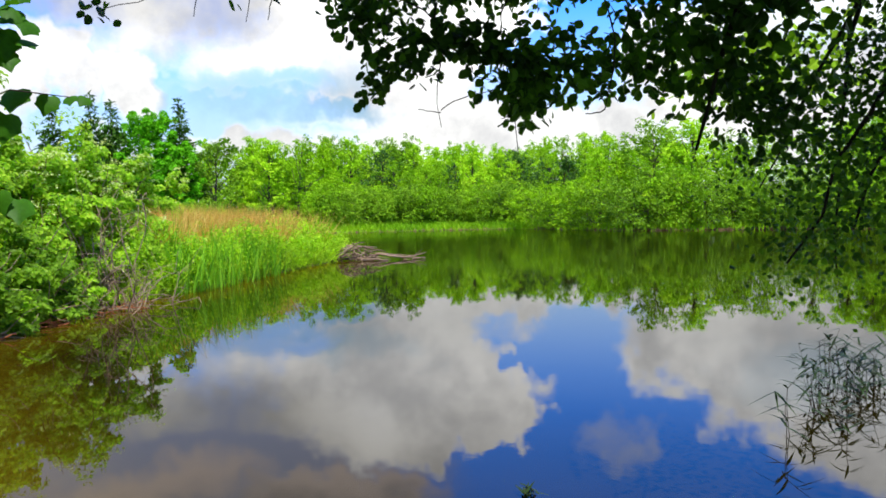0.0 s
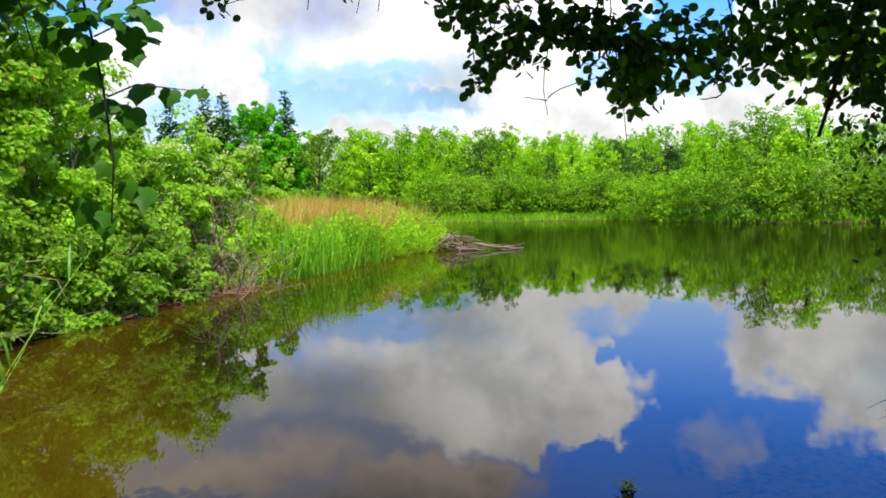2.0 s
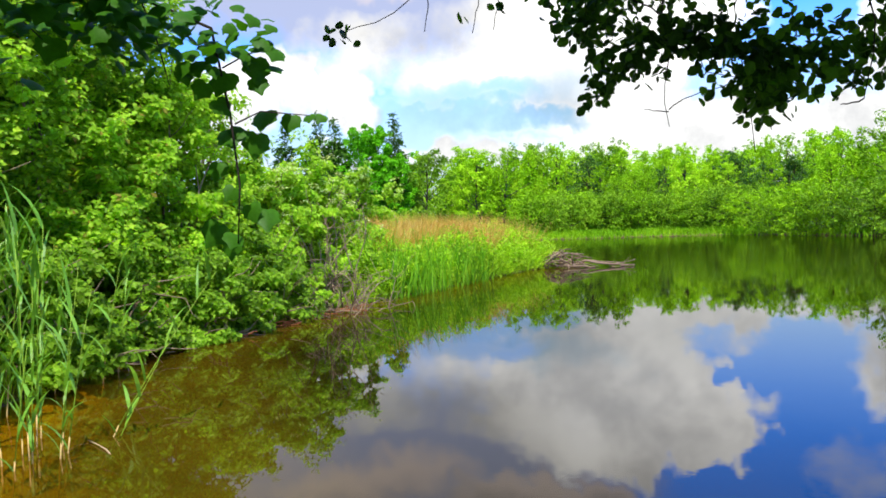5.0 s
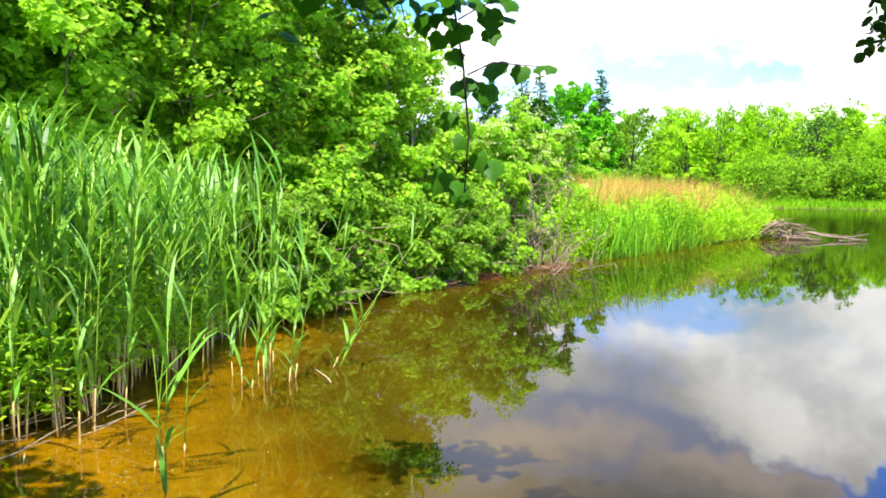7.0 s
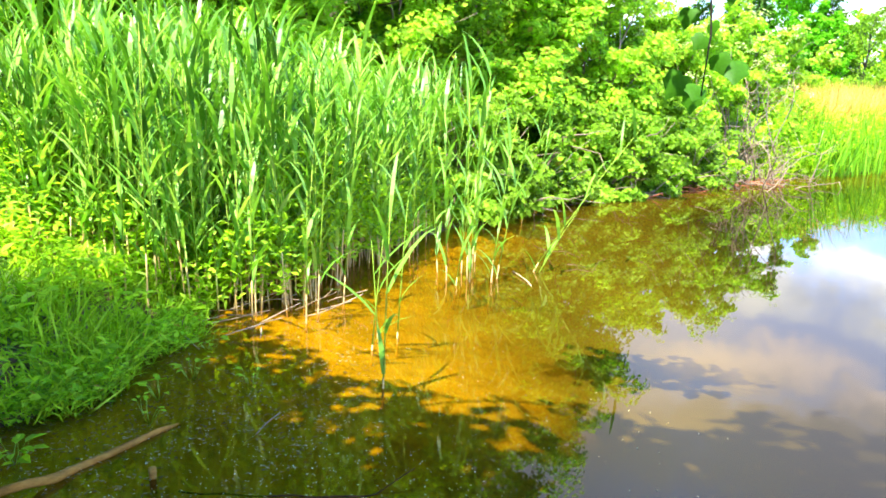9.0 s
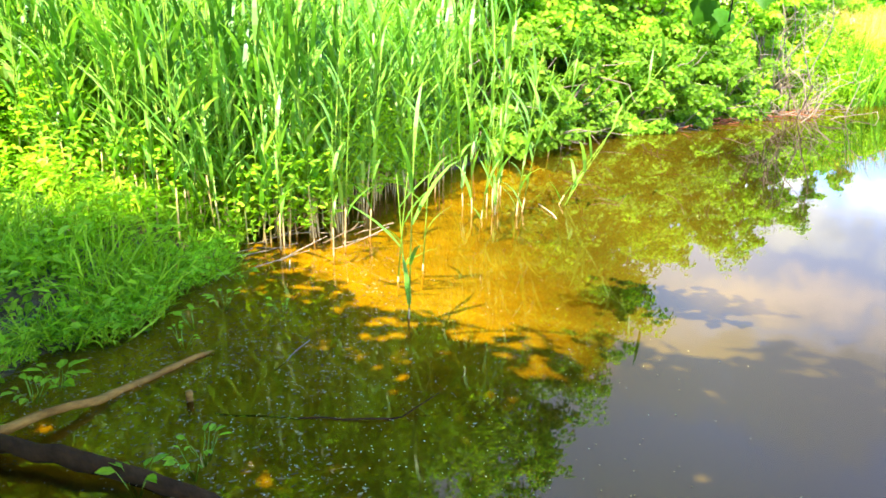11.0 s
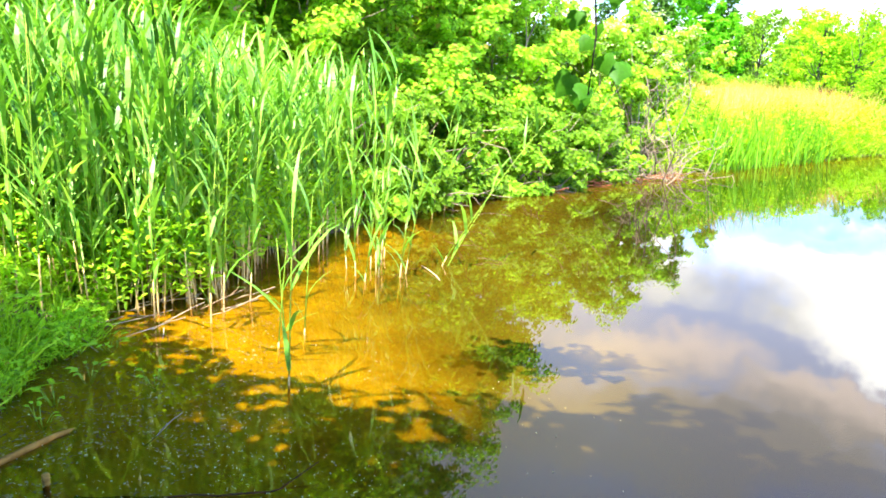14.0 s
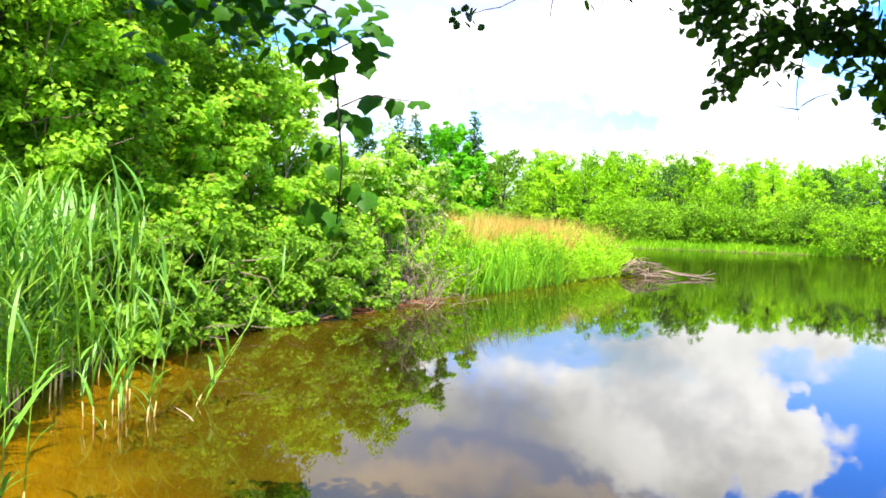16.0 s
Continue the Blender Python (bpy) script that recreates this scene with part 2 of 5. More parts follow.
GRASS_FAR = leafy("far_bank_grass", (0.103, 0.260, 0.004), (0.196, 0.420, 0.008), (0.322, 0.540, 0.015), patch=0.3)
GRASS_RED = leafy("seeding_grass", (0.32, 0.19, 0.03), (0.56, 0.33, 0.08), (0.66, 0.49, 0.13), patch=0.5)
BLOSSOM = leafy("blossom", (0.38, 0.48, 0.12), (0.50, 0.60, 0.20), (0.64, 0.70, 0.34), through_part=0.3)
DEBRIS = leafy("floating_debris", (0.035, 0.024, 0.006), (0.12, 0.085, 0.02), (0.30, 0.24, 0.08), through_part=0.1)
SPECK = leafy("seed_fluff", (0.24, 0.20, 0.06), (0.45, 0.40, 0.16), (0.66, 0.62, 0.34), through_part=0.1)
BARK = woody("bark", (0.03, 0.024, 0.018), (0.13, 0.10, 0.075))
BARK_DARK = woody("dark_bark", (0.012, 0.010, 0.008), (0.05, 0.04, 0.03))
WETLOG = woody("wet_log", (0.020, 0.010, 0.003), (0.09, 0.045, 0.014), 30.0, 0.85, (0.3, 1, 1))
DRIFTWOOD = woody("driftwood", (0.055, 0.034, 0.020), (0.31, 0.215, 0.145), 40.0)
REED_DRY = woody("dry_reed", (0.16, 0.11, 0.055), (0.46, 0.34, 0.20), 40.0)
LOGWOOD = woody("barkless_log", (0.10, 0.042, 0.006), (0.46, 0.25, 0.05), 34.0, 0.8, (1, 0.25, 1))
DEADWOOD = woody("dead_twig", (0.07, 0.050, 0.030), (0.31, 0.23, 0.15), 40.0)
ROOTRED = woody("red_brown_root", (0.14, 0.04, 0.015), (0.38, 0.14, 0.06), 40.0)

# earth, grass and mud
EARTH, t, out = material("earth")
pos = t.nodes.new("ShaderNodeNewGeometry").outputs["Position"]
sep = t.nodes.new("ShaderNodeSeparateXYZ")
t.links.new(pos, sep.inputs[0])
fine, coarse = noisy(t, pos, 14.0, 6.0, 0.65), noisy(t, pos, 0.7, 4.0)
soil = ramp(t, fine, [(0.3, (0.05, 0.028, 0.012)), (0.55, (0.13, 0.075, 0.03)), (0.75, (0.24, 0.15, 0.06))])
turf = ramp(t, fine, [(0.3, (0.03, 0.07, 0.008)), (0.55, (0.08, 0.18, 0.015)), (0.8, (0.18, 0.28, 0.04))])
turfy = ranged(t, maths(t, "ADD", sep.outputs[2], maths(t, "MULTIPLY", maths(t, "SUBTRACT", coarse, 0.5), 0.35)), 0.10, 0.22)
silt = ramp(t, noisy(t, pos, 3.0, 5.0, 0.6), [(0.3, (0.20, 0.145, 0.003)), (0.7, (0.32, 0.232, 0.004))])
col = mixed(t, turfy, soil, turf)
mottle = ranged(t, noisy(t, pos, 9.0, 6.0, 0.7), 0.46, 0.66)
silt = mixed(t, maths(t, "MULTIPLY", mottle, 0.35), silt, (0.12, 0.078, 0.006, 1))
col = mixed(t, ranged(t, sep.outputs[2], -0.03, -0.005), silt, col)
p = t.nodes.new("ShaderNodeBsdfPrincipled")
t.links.new(col, p.inputs["Base Color"])
p.inputs["Roughness"].default_value = 0.9
bp = t.nodes.new("ShaderNodeBump")
bp.inputs["Strength"].default_value, bp.inputs["Distance"].default_value = 0.7, 0.03
t.links.new(fine, bp.inputs["Height"])
t.links.new(bp.outputs[0], p.inputs["Normal"])
t.links.new(p.outputs[0], out.inputs[0])

# pond water: turbid ochre body, clearer where shallow, mirror surface with faint ripples further out
WATER, t, out = material("pond_water")
pos = t.nodes.new("ShaderNodeNewGeometry").outputs["Position"]
sep = t.nodes.new("ShaderNodeSeparateXYZ")
t.links.new(pos, sep.inputs[0])
depth = t.nodes.new("ShaderNodeAttribute")
depth.attribute_name = "depth"
cloudy = noisy(t, pos, 1.3, 4.0)
mud = t.nodes.new("ShaderNodeBsdfDiffuse")
deep_mud = ramp(t, cloudy, [(0.3, (0.007, 0.0053, 0.0006)), (0.7, (0.011, 0.0082, 0.0008))])
silty_mud = ramp(t, cloudy, [(0.3, (0.053, 0.034, 0.0015)), (0.7, (0.068, 0.044, 0.002))])
t.links.new(mixed(t, ranged(t, depth.outputs["Fac"], 0.5, 1.4), silty_mud, deep_mud), mud.inputs[0])
clear = t.nodes.new("ShaderNodeBsdfTransparent")
clear.inputs[0].default_value = (0.94, 0.76, 0.19, 1)
inner = t.nodes.new("ShaderNodeMixShader")
t.links.new(ranged(t, depth.outputs["Fac"], 0.0, 0.55, 0.06, 0.985), inner.inputs[0])
t.links.new(clear.outputs[0], inner.inputs[1])
t.links.new(mud.outputs[0], inner.inputs[2])
mirror = t.nodes.new("ShaderNodeBsdfGlossy")
mirror.inputs["Roughness"].default_value = 0.015
mp = t.nodes.new("ShaderNodeMapping")
mp.inputs["Scale"].default_value = (1.0, 1.0, 1.0)
t.links.new(pos, mp.inputs[0])
ripple = maths(t, "ADD", noisy(t, mp.outputs[0], 5.0, 3.0, 0.5), maths(t, "MULTIPLY", noisy(t, mp.outputs[0], 0.9, 2.0), 1.5))
bp = t.nodes.new("ShaderNodeBump")
bp.inputs["Distance"].default_value = 0.02
breeze = maths(t, "ADD", ranged(t, sep.outputs[1], 12.0, 34.0, 0.012, 0.16), 0.0)
t.links.new(breeze, bp.inputs["Strength"])
t.links.new(ripple, bp.inputs["Height"])
t.links.new(bp.outputs[0], mirror.inputs["Normal"])
fres = t.nodes.new("ShaderNodeFresnel")
t.links.new(ranged(t, depth.outputs["Fac"], 0.15, 0.8, 1.46, 1.76), fres.inputs[0])
t.links.new(bp.outputs[0], fres.inputs["Normal"])
surf = t.nodes.new("ShaderNodeMixShader")
t.links.new(fres.outputs[0], surf.inputs[0])
t.links.new(inner.outputs[0], surf.inputs[1])
t.links.new(mirror.outputs[0], surf.inputs[2])
t.links.new(surf.outputs[0], out.inputs[0])


# ---- mesh helpers ----
def mesh_of(name, verts, faces, mat, smooth=False):
    """A mesh from arrays: faces is (n, 3) or (n, 4), or a list of such arrays."""
    blocks = [np.asarray(f) for f in (faces if isinstance(faces, list) else [faces])]
    verts = np.asarray(verts, np.float32)
    sizes = np.concatenate([np.full(len(f), f.shape[1]) for f in blocks])
    loops = np.concatenate([f.ravel() for f in blocks]).astype(np.int32)
    me = bpy.data.meshes.new(name)
    me.vertices.add(len(verts))
    me.vertices.foreach_set("co", verts.ravel())
    me.loops.add(len(loops))
    me.loops.foreach_set("vertex_index", loops)
    me.polygons.add(len(sizes))
    me.polygons.foreach_set("loop_start", np.concatenate([[0], np.cumsum(sizes)[:-1]]).astype(np.int32))
    me.polygons.foreach_set("use_smooth", np.full(len(sizes), smooth))
    me.materials.append(mat)
    me.update(calc_edges=True)
    me.validate()
    return me


def joined(pieces):
    """Joins (verts, faces) pairs whose faces have the same number of corners."""
    vs, fs, k = [], [], 0
    for v, f in pieces:
        vs.append(v)
        fs.append(np.asarray(f) + k)
        k += len(v)
    return np.concatenate(vs), np.concatenate(fs)


def unit(a):
    return a / np.maximum(np.linalg.norm(a, axis=-1, keepdims=True), 1e-9)


def part(name, me, parent, label=""):
    ob = new(name, me)
    ob.parent = parent
    return tagged(ob, label) if label else ob


def holder(name, x, y, z, label, category, group="", kind=""):
    ob = new(name)
    ob.location = (x, y, z)
    return tagged(ob, label, category, group, kind)


def tube(path, radii, sides=5, jitter=0.0, rng=None):
    """A tapered tube along a path: verts and quads, with closed ends where the radius is small."""
    path, radii = np.asarray(path, float), np.asarray(radii, float)
    n = len(path)
    tan = unit(np.gradient(path, axis=0))
    ref = np.where(np.abs(tan[:, 2:3]) < 0.9, [[0, 0, 1.0]], [[1.0, 0, 0]])
    ref = np.repeat(ref[:1], n, 0)
    s = unit(np.cross(tan, ref))
    u = np.cross(s, tan)
    a = np.arange(sides) * 2 * np.pi / sides
    r = radii[:, None] * (1 + (rng.normal(0, jitter, (n, sides)) if rng is not None and jitter else 0))
    v = path[:, None] + r[..., None] * (np.cos(a)[None, :, None] * s[:, None] + np.sin(a)[None, :, None] * u[:, None])
    i, j = np.meshgrid(np.arange(n - 1), np.arange(sides), indexing="ij")
    j2 = (j + 1) % sides
    f = np.stack([i * sides + j, i * sides + j2, (i + 1) * sides + j2, (i + 1) * sides + j], -1).reshape(-1, 4)
    v = np.concatenate([v.reshape(-1, 3), path[:1], path[-1:]])
    c0, c1 = n * sides, n * sides + 1
    k = np.arange(sides)
    lid0 = np.stack([np.full(sides, c0), (k + 1) % sides, k, k], -1)
    lid1 = np.stack([np.full(sides, c1), (n - 1) * sides + k, (n - 1) * sides + (k + 1) % sides, (n - 1) * sides + (k + 1) % sides], -1)
    lids = np.concatenate([lid0, lid1])
    return v, f, lids[:, :3]


def tubes_mesh(name, tubes, mat):
    vs, qs, ts, k = [], [], [], 0
    for v, q, t3 in tubes:
        vs.append(v)
        qs.append(q + k)
        ts.append(t3 + k)
        k += len(v)
    return mesh_of(name, np.concatenate(vs), [np.concatenate(qs), np.concatenate(ts)], mat, True)


def bent(a, b, rng, n=6, wobble=0.06, sag=0.0):
    """A crooked line from a to b."""
    a, b = np.asarray(a, float), np.asarray(b, float)
    s = np.linspace(0, 1, n)[:, None]
    length = np.linalg.norm(b - a)
    off = np.cumsum(rng.normal(0, wobble * length / n ** 0.5, (n, 3)), 0)
    off -= s * off[-1]
    off[0] = 0
    p = a + (b - a) * s + off
    p[:, 2] -= sag * length * (4 * s * (1 - s))[:, 0]
    return p


def blade_leaves(base, axis, normal, length, width, fold=0.15):
    """Rounded leaves folded along the midrib: two quads each."""
    base, axis, normal = np.asarray(base), unit(axis), unit(normal)
    side = unit(np.cross(axis, normal))
    normal = np.cross(side, axis)
    L, w = np.asarray(length)[:, None], np.asarray(width)[:, None]
    up = normal * w * fold
    pts = [base, base + axis * L * 0.28 + side * w * 0.46 + up, base + axis * L * 0.68 + side * w * 0.40 + up, base + axis * L - up * 0.8,
           base + axis * L * 0.68 - side * w * 0.40 + up, base + axis * L * 0.28 - side * w * 0.46 + up]
    v = np.stack(pts, 1).reshape(-1, 3)
    k = np.arange(len(base))[:, None] * 6
    f = np.concatenate([k + [0, 1, 2, 3], k + [0, 3, 4, 5]])
    return v, f


def round_leaves(base, axis, normal, length, width, fold=0.12):
    """Nearly round leaves: two five-sided halves each."""
    base, axis, normal = np.asarray(base), unit(axis), unit(normal)
    side = unit(np.cross(axis, normal))
    normal = np.cross(side, axis)
    L, w = np.asarray(length)[:, None], np.asarray(width)[:, None]
    up = normal * w * fold
    right = [base + axis * L * a + side * w * b + up for a, b in ((0.14, 0.34), (0.48, 0.52), (0.84, 0.30))]
    left = [base + axis * L * a - side * w * b + up for a, b in ((0.84, 0.30), (0.48, 0.52), (0.14, 0.34))]
    v = np.stack([base, *right, base + axis * L, *left], 1).reshape(-1, 3)
    k = np.arange(len(base))[:, None] * 8
    return v, np.concatenate([k + [0, 1, 2, 3, 4], k + [0, 4, 5, 6, 7]])


def diamond_leaves(base, axis, normal, length, width, fold=0.18):
    """Pointed leaves folded along the midrib: two triangles each."""
    base, axis, normal = np.asarray(base), unit(axis), unit(normal)
    side = unit(np.cross(axis, normal))
    normal = np.cross(side, axis)
    L, w = np.asarray(length)[:, None], np.asarray(width)[:, None]
    up = normal * w * fold
    v = np.stack([base, base + axis * L * 0.45 + side * w * 0.5 + up, base + axis * L, base + axis * L * 0.45 - side * w * 0.5 + up], 1).reshape(-1, 3)
    k = np.arange(len(base))[:, None] * 4
    return v, np.concatenate([k + [0, 1, 2], k + [0, 2, 3]])


def strips(base, head, bow, height, width, segs=3, droop=0.0):
    """Grass blades: tapering strips that rise along head and bow over towards bow."""
    n = len(base)
    s = np.linspace(0, 1, segs + 1)
    h, w = np.asarray(height)[:, None, None], np.asarray(width)[:, None, None]
    head, bow = unit(head)[:, None], np.asarray(bow)[:, None]
    mid = np.asarray(base)[:, None] + head * h * s[None, :, None] + bow * h * (s ** 2)[None, :, None]
    if droop is not None and np.any(droop):
        mid[..., 2] -= (np.asarray(droop)[:, None] * h[..., 0] * s[None] ** 3)
    side = unit(np.cross(head[:, 0], bow[:, 0] + 1e-4))[:, None]
    taper = (np.minimum(1.0, 0.55 + 1.6 * s) * (1 - s ** 2.2))[None, :, None]
    v = np.concatenate([mid[:, :-1] + side * w * 0.5 * taper[:, :-1], mid[:, :-1] - side * w * 0.5 * taper[:, :-1], mid[:, -1:]], 1)
    m = 2 * segs + 1
    k = np.arange(n)[:, None] * m
    quads = np.concatenate([k + [i, i + 1, segs + i + 1, segs + i] for i in range(segs - 1)])
    tris = k + [segs - 1, 2 * segs, 2 * segs - 1]
    return v.reshape(-1, 3), quads, tris


def strips_mesh(name, parts, mat):
    vs, qs, ts, k = [], [], [], 0
    for v, q, t3 in parts:
        vs.append(v)
        qs.append(q + k)
        ts.append(t3 + k)
        k += len(v)
    return mesh_of(name, np.concatenate(vs), [np.concatenate(qs), np.concatenate(ts)], mat)


def random_dirs(rng, n):
    return unit(rng.normal(0, 1, (n, 3)))


# ---- the lie of the land ----
SHORE = [(-2.4, -0.15), (-3.2, 0.05), (-3.75, 0.5), (-4.0, 1.05), (-4.25, 1.5), (-4.75, 1.95), (-5.25, 2.6), (-5.6, 4.0), (-5.9, 5.5), (-6.3, 7.2), (-6.7, 8.7),
         (-6.5, 9.8), (-6.25, 11), (-6.2, 13), (-5.6, 14.9), (-5.0, 17.3), (-4.6, 19.4), (-3.7, 23.5), (-3.2, 25.2), (-3.6, 26.6), (-5.5, 28.5),
         (-9, 34), (-12, 44), (-12.5, 54), (-10.5, 56.5), (-7.3, 57.2), (-0.9, 57.0), (5.0, 56.4), (8.2, 52.0), (11.0, 47.0), (15.5, 44.0), (21.0, 41.0),
         (28, 35), (33, 25), (32, 12), (26, 2), (15, -1.5), (6, -1.2), (2, -0.6), (0, -0.35), (-1.2, -0.25)]


def smoothed(ring, steps=5):
    p = np.asarray(ring, float)
    a, b, c, d = np.roll(p, 1, 0), p, np.roll(p, -1, 0), np.roll(p, -2, 0)
    s = (np.arange(steps) / steps)[None, :, None]
    q = 0.5 * (2 * b[:, None] + (c - a)[:, None] * s + (2 * a - 5 * b + 4 * c - d)[:, None] * s ** 2 + (3 * b - a - 3 * c + d)[:, None] * s ** 3)
    return q.reshape(-1, 2)


RING = smoothed(SHORE)


def shore_distance(x, y):
    """Distance to the shoreline: positive on land, negative over water."""
    pts = np.stack([np.ravel(x), np.ravel(y)], 1).astype(float)
    best = np.full(len(pts), 1e9)
    inside = np.zeros(len(pts), bool)
    for (ax, ay), (bx, by) in zip(RING, np.roll(RING, -1, 0)):
        ex, ey = bx - ax, by - ay
        k = np.clip(((pts[:, 0] - ax) * ex + (pts[:, 1] - ay) * ey) / (ex * ex + ey * ey), 0, 1)
        best = np.minimum(best, (pts[:, 0] - ax - k * ex) ** 2 + (pts[:, 1] - ay - k * ey) ** 2)
        if ay != by:
            inside ^= ((ay > pts[:, 1]) != (by > pts[:, 1])) & (pts[:, 0] < ex * (pts[:, 1] - ay) / (by - ay) + ax)
    return (np.sqrt(best) * np.where(inside, -1, 1)).reshape(np.shape(x))


def rolling(x, y):
    return (np.sin(x * 0.9 + 1.3 * np.sin(y * 0.7)) * np.cos(y * 1.1 + x * 0.23) * 0.5 + np.sin(x * 2.7 + y * 1.9) * 0.2)


def land(x, y):
    """Height of the ground."""
    x, y = np.asarray(x, float), np.asarray(y, float)
    d = shore_distance(x, y)
    dry = 0.10 * (1 - np.exp(-np.maximum(d, 0) / 0.25)) + 0.5 * (1 - np.exp(-np.maximum(d, 0) / 7.0)) + 0.05 * rolling(x, y) * np.clip(d / 1.5, 0, 1)
    w = np.maximum(-d, 0)
    steep = np.interp(y, [2.8, 4.0, 5.5, 8.0, 11.0], [0.07, 0.13, 0.26, 0.42, 0.7])
    wet = -steep * w - 0.9 * np.clip((w - 2.2) / 5.0, 0, 1) ** 1.2 - 0.8 * np.clip((x + 2.3) / 1.6, 0, 1) * np.clip(w / 1.5, 0, 1)
    return np.where(d > 0, dry, np.maximum(wet, -1.3)) + 0.0


def grid_axis(lo, hi, fine_lo, fine_hi, step, grow=1.18):
    mid = list(np.arange(fine_lo, fine_hi + step / 2, step))
    out_, s = [mid[-1]], step
    while out_[-1] < hi:
        s *= grow
        out_.append(out_[-1] + s)
    down, s = [mid[0]], step
    while down[-1] > lo:
        s *= grow
        down.append(down[-1] - s)
    return np.array(down[:0:-1] + mid + out_[1:])


gx, gy = grid_axis(-1800, 1800, -9, 5, 0.2, 1.1), grid_axis(-1800, 1800, -2, 28, 0.25, 1.1)
X, Y = np.meshgrid(gx, gy)
Z = land(X, Y)
nx, ny = len(gx), len(gy)
i, j = np.meshgrid(np.arange(ny - 1), np.arange(nx - 1), indexing="ij")
quads = np.stack([i * nx + j, i * nx + j + 1, (i + 1) * nx + j + 1, (i + 1) * nx + j], -1).reshape(-1, 4)
tagged(new("ground", mesh_of("ground", np.stack([X, Y, Z], -1).reshape(-1, 3), quads, EARTH, True)),
       "earthen pond bank and silty bed with patchy turf", "ground", kind="structure")

wx, wy = grid_axis(-16, 36, -9, 5, 0.25, 1.15), grid_axis(-3, 64, -2, 12, 0.25, 1.12)
X, Y = np.meshgrid(wx, wy)
nx, ny = len(wx), len(wy)
i, j = np.meshgrid(np.arange(ny - 1), np.arange(nx - 1), indexing="ij")
quads = np.stack([i * nx + j, i * nx + j + 1, (i + 1) * nx + j + 1, (i + 1) * nx + j], -1).reshape(-1, 4)
near_pond = shore_distance(X, Y) < 0.8
keep = near_pond.ravel()[quads].any(1)
me = mesh_of("water", np.stack([X, Y, 0 * X], -1).reshape(-1, 3), quads[keep], WATER, True)
att = me.attributes.new("depth", "FLOAT", "POINT")
att.data.foreach_set("value", np.maximum(-land(X, Y), 0).astype(np.float32).ravel())
tagged(new("water", me), "still brown pond water mirroring clouds and trees", "water", kind="structure")


# ---- trees and shrubs ----
def crown_leaves(rng, hubs, radii, per, size, up=0.55, out_=0.6, spread=0.55, squash=0.75, shape=diamond_leaves, ratio=0.6, face=(0, 0)):
    """Clumps of leaves round hubs, each leaf turned mostly up and outwards, or towards the light."""
    hubs, radii = np.asarray(hubs), np.asarray(radii)
    n = len(hubs) * per
    which = np.repeat(np.arange(len(hubs)), per)
    d = random_dirs(rng, n)
    r = radii[which][:, None] * rng.uniform(0.35, 1.0, (n, 1)) ** 0.5
    p = hubs[which] + d * r * [1, 1, squash]
    nrm = unit(d * out_ + [face[0], face[1], up] + random_dirs(rng, n) * spread)
    ax = unit(np.cross(nrm, random_dirs(rng, n)))
    ax[:, 2] -= 0.25
    L = size * rng.uniform(0.65, 1.35, n)
    return shape(p, ax, nrm, L, L * ratio * rng.uniform(0.8, 1.15, n))


def broadleaf(name, rng, height, width, mat, leaf, clumps=34, per=46, low=0.18, label="", category="tree", bark=BARK, lean=0.0, taper=0.6, puff=1.0, face=(0, 0), ragged=0.3):
    """A tree: tapered trunk with limbs, and an uneven crown of boughs, each a spray of small clumps."""
    top = holder(name, 0, 0, 0, label, category)
    trunk_path = bent((0, 0, -0.25), (lean, 0, height * 0.82), rng, 7, 0.05)
    r0 = 0.016 * height + 0.02
    tubes = [tube(trunk_path, np.linspace(r0, r0 * 0.2, 7), 6)]
    hubs, radii = [], []
    p1, p2 = rng.uniform(0, 2 * np.pi, 2)
    for k in range(clumps):
        h = low + (1 - low) * ((k + 0.5) / clumps) ** 0.9
        env = np.sin(np.pi * np.clip(0.12 + 0.86 * (h - low) / (1 - low), 0, 1)) ** taper
        a = k * 2.39996 + rng.normal(0, 0.35)
        env *= 1 + ragged * (0.6 * np.sin(a * 2 + p1 + 5 * h) + 0.6 * np.sin(a * 3 + p2 - 9 * h)) + rng.normal(0, ragged * 0.3)
        rr = width * 0.5 * env * np.sqrt(rng.uniform(0.3, 1.0))
        c = np.array([np.cos(a) * rr + lean * h, np.sin(a) * rr, height * (h * 0.93) + rng.normal(0, 0.025) * height])
        way = unit(np.array([np.cos(a), np.sin(a), 0.35 + 1.2 * max(h - 0.6, 0)]))
        size = width * puff * rng.uniform(0.07, 0.15)
        for q in range(3):
            hubs.append(c + way * size * (q - 0.6) * 1.1 + rng.normal(0, 0.5, 3) * size * [1, 1, 0.6])
            radii.append(size * (1.05 - 0.25 * q))
        if k % 2 == 0:
            s = np.clip(h - 0.16, 0.08, 0.8)
            start = trunk_path[int(s / 0.82 * 6)]
            tubes.append(tube(bent(start, c, rng, 5, 0.08), np.linspace(r0 * 0.4, r0 * 0.08, 5), 4))
    part("trunk", tubes_mesh("trunk", tubes, bark), top)
    v, f = crown_leaves(rng, hubs, radii, max(6, per // 3), leaf, face=face)
    part("crown", mesh_of("crown", v, f, mat), top)
    return top


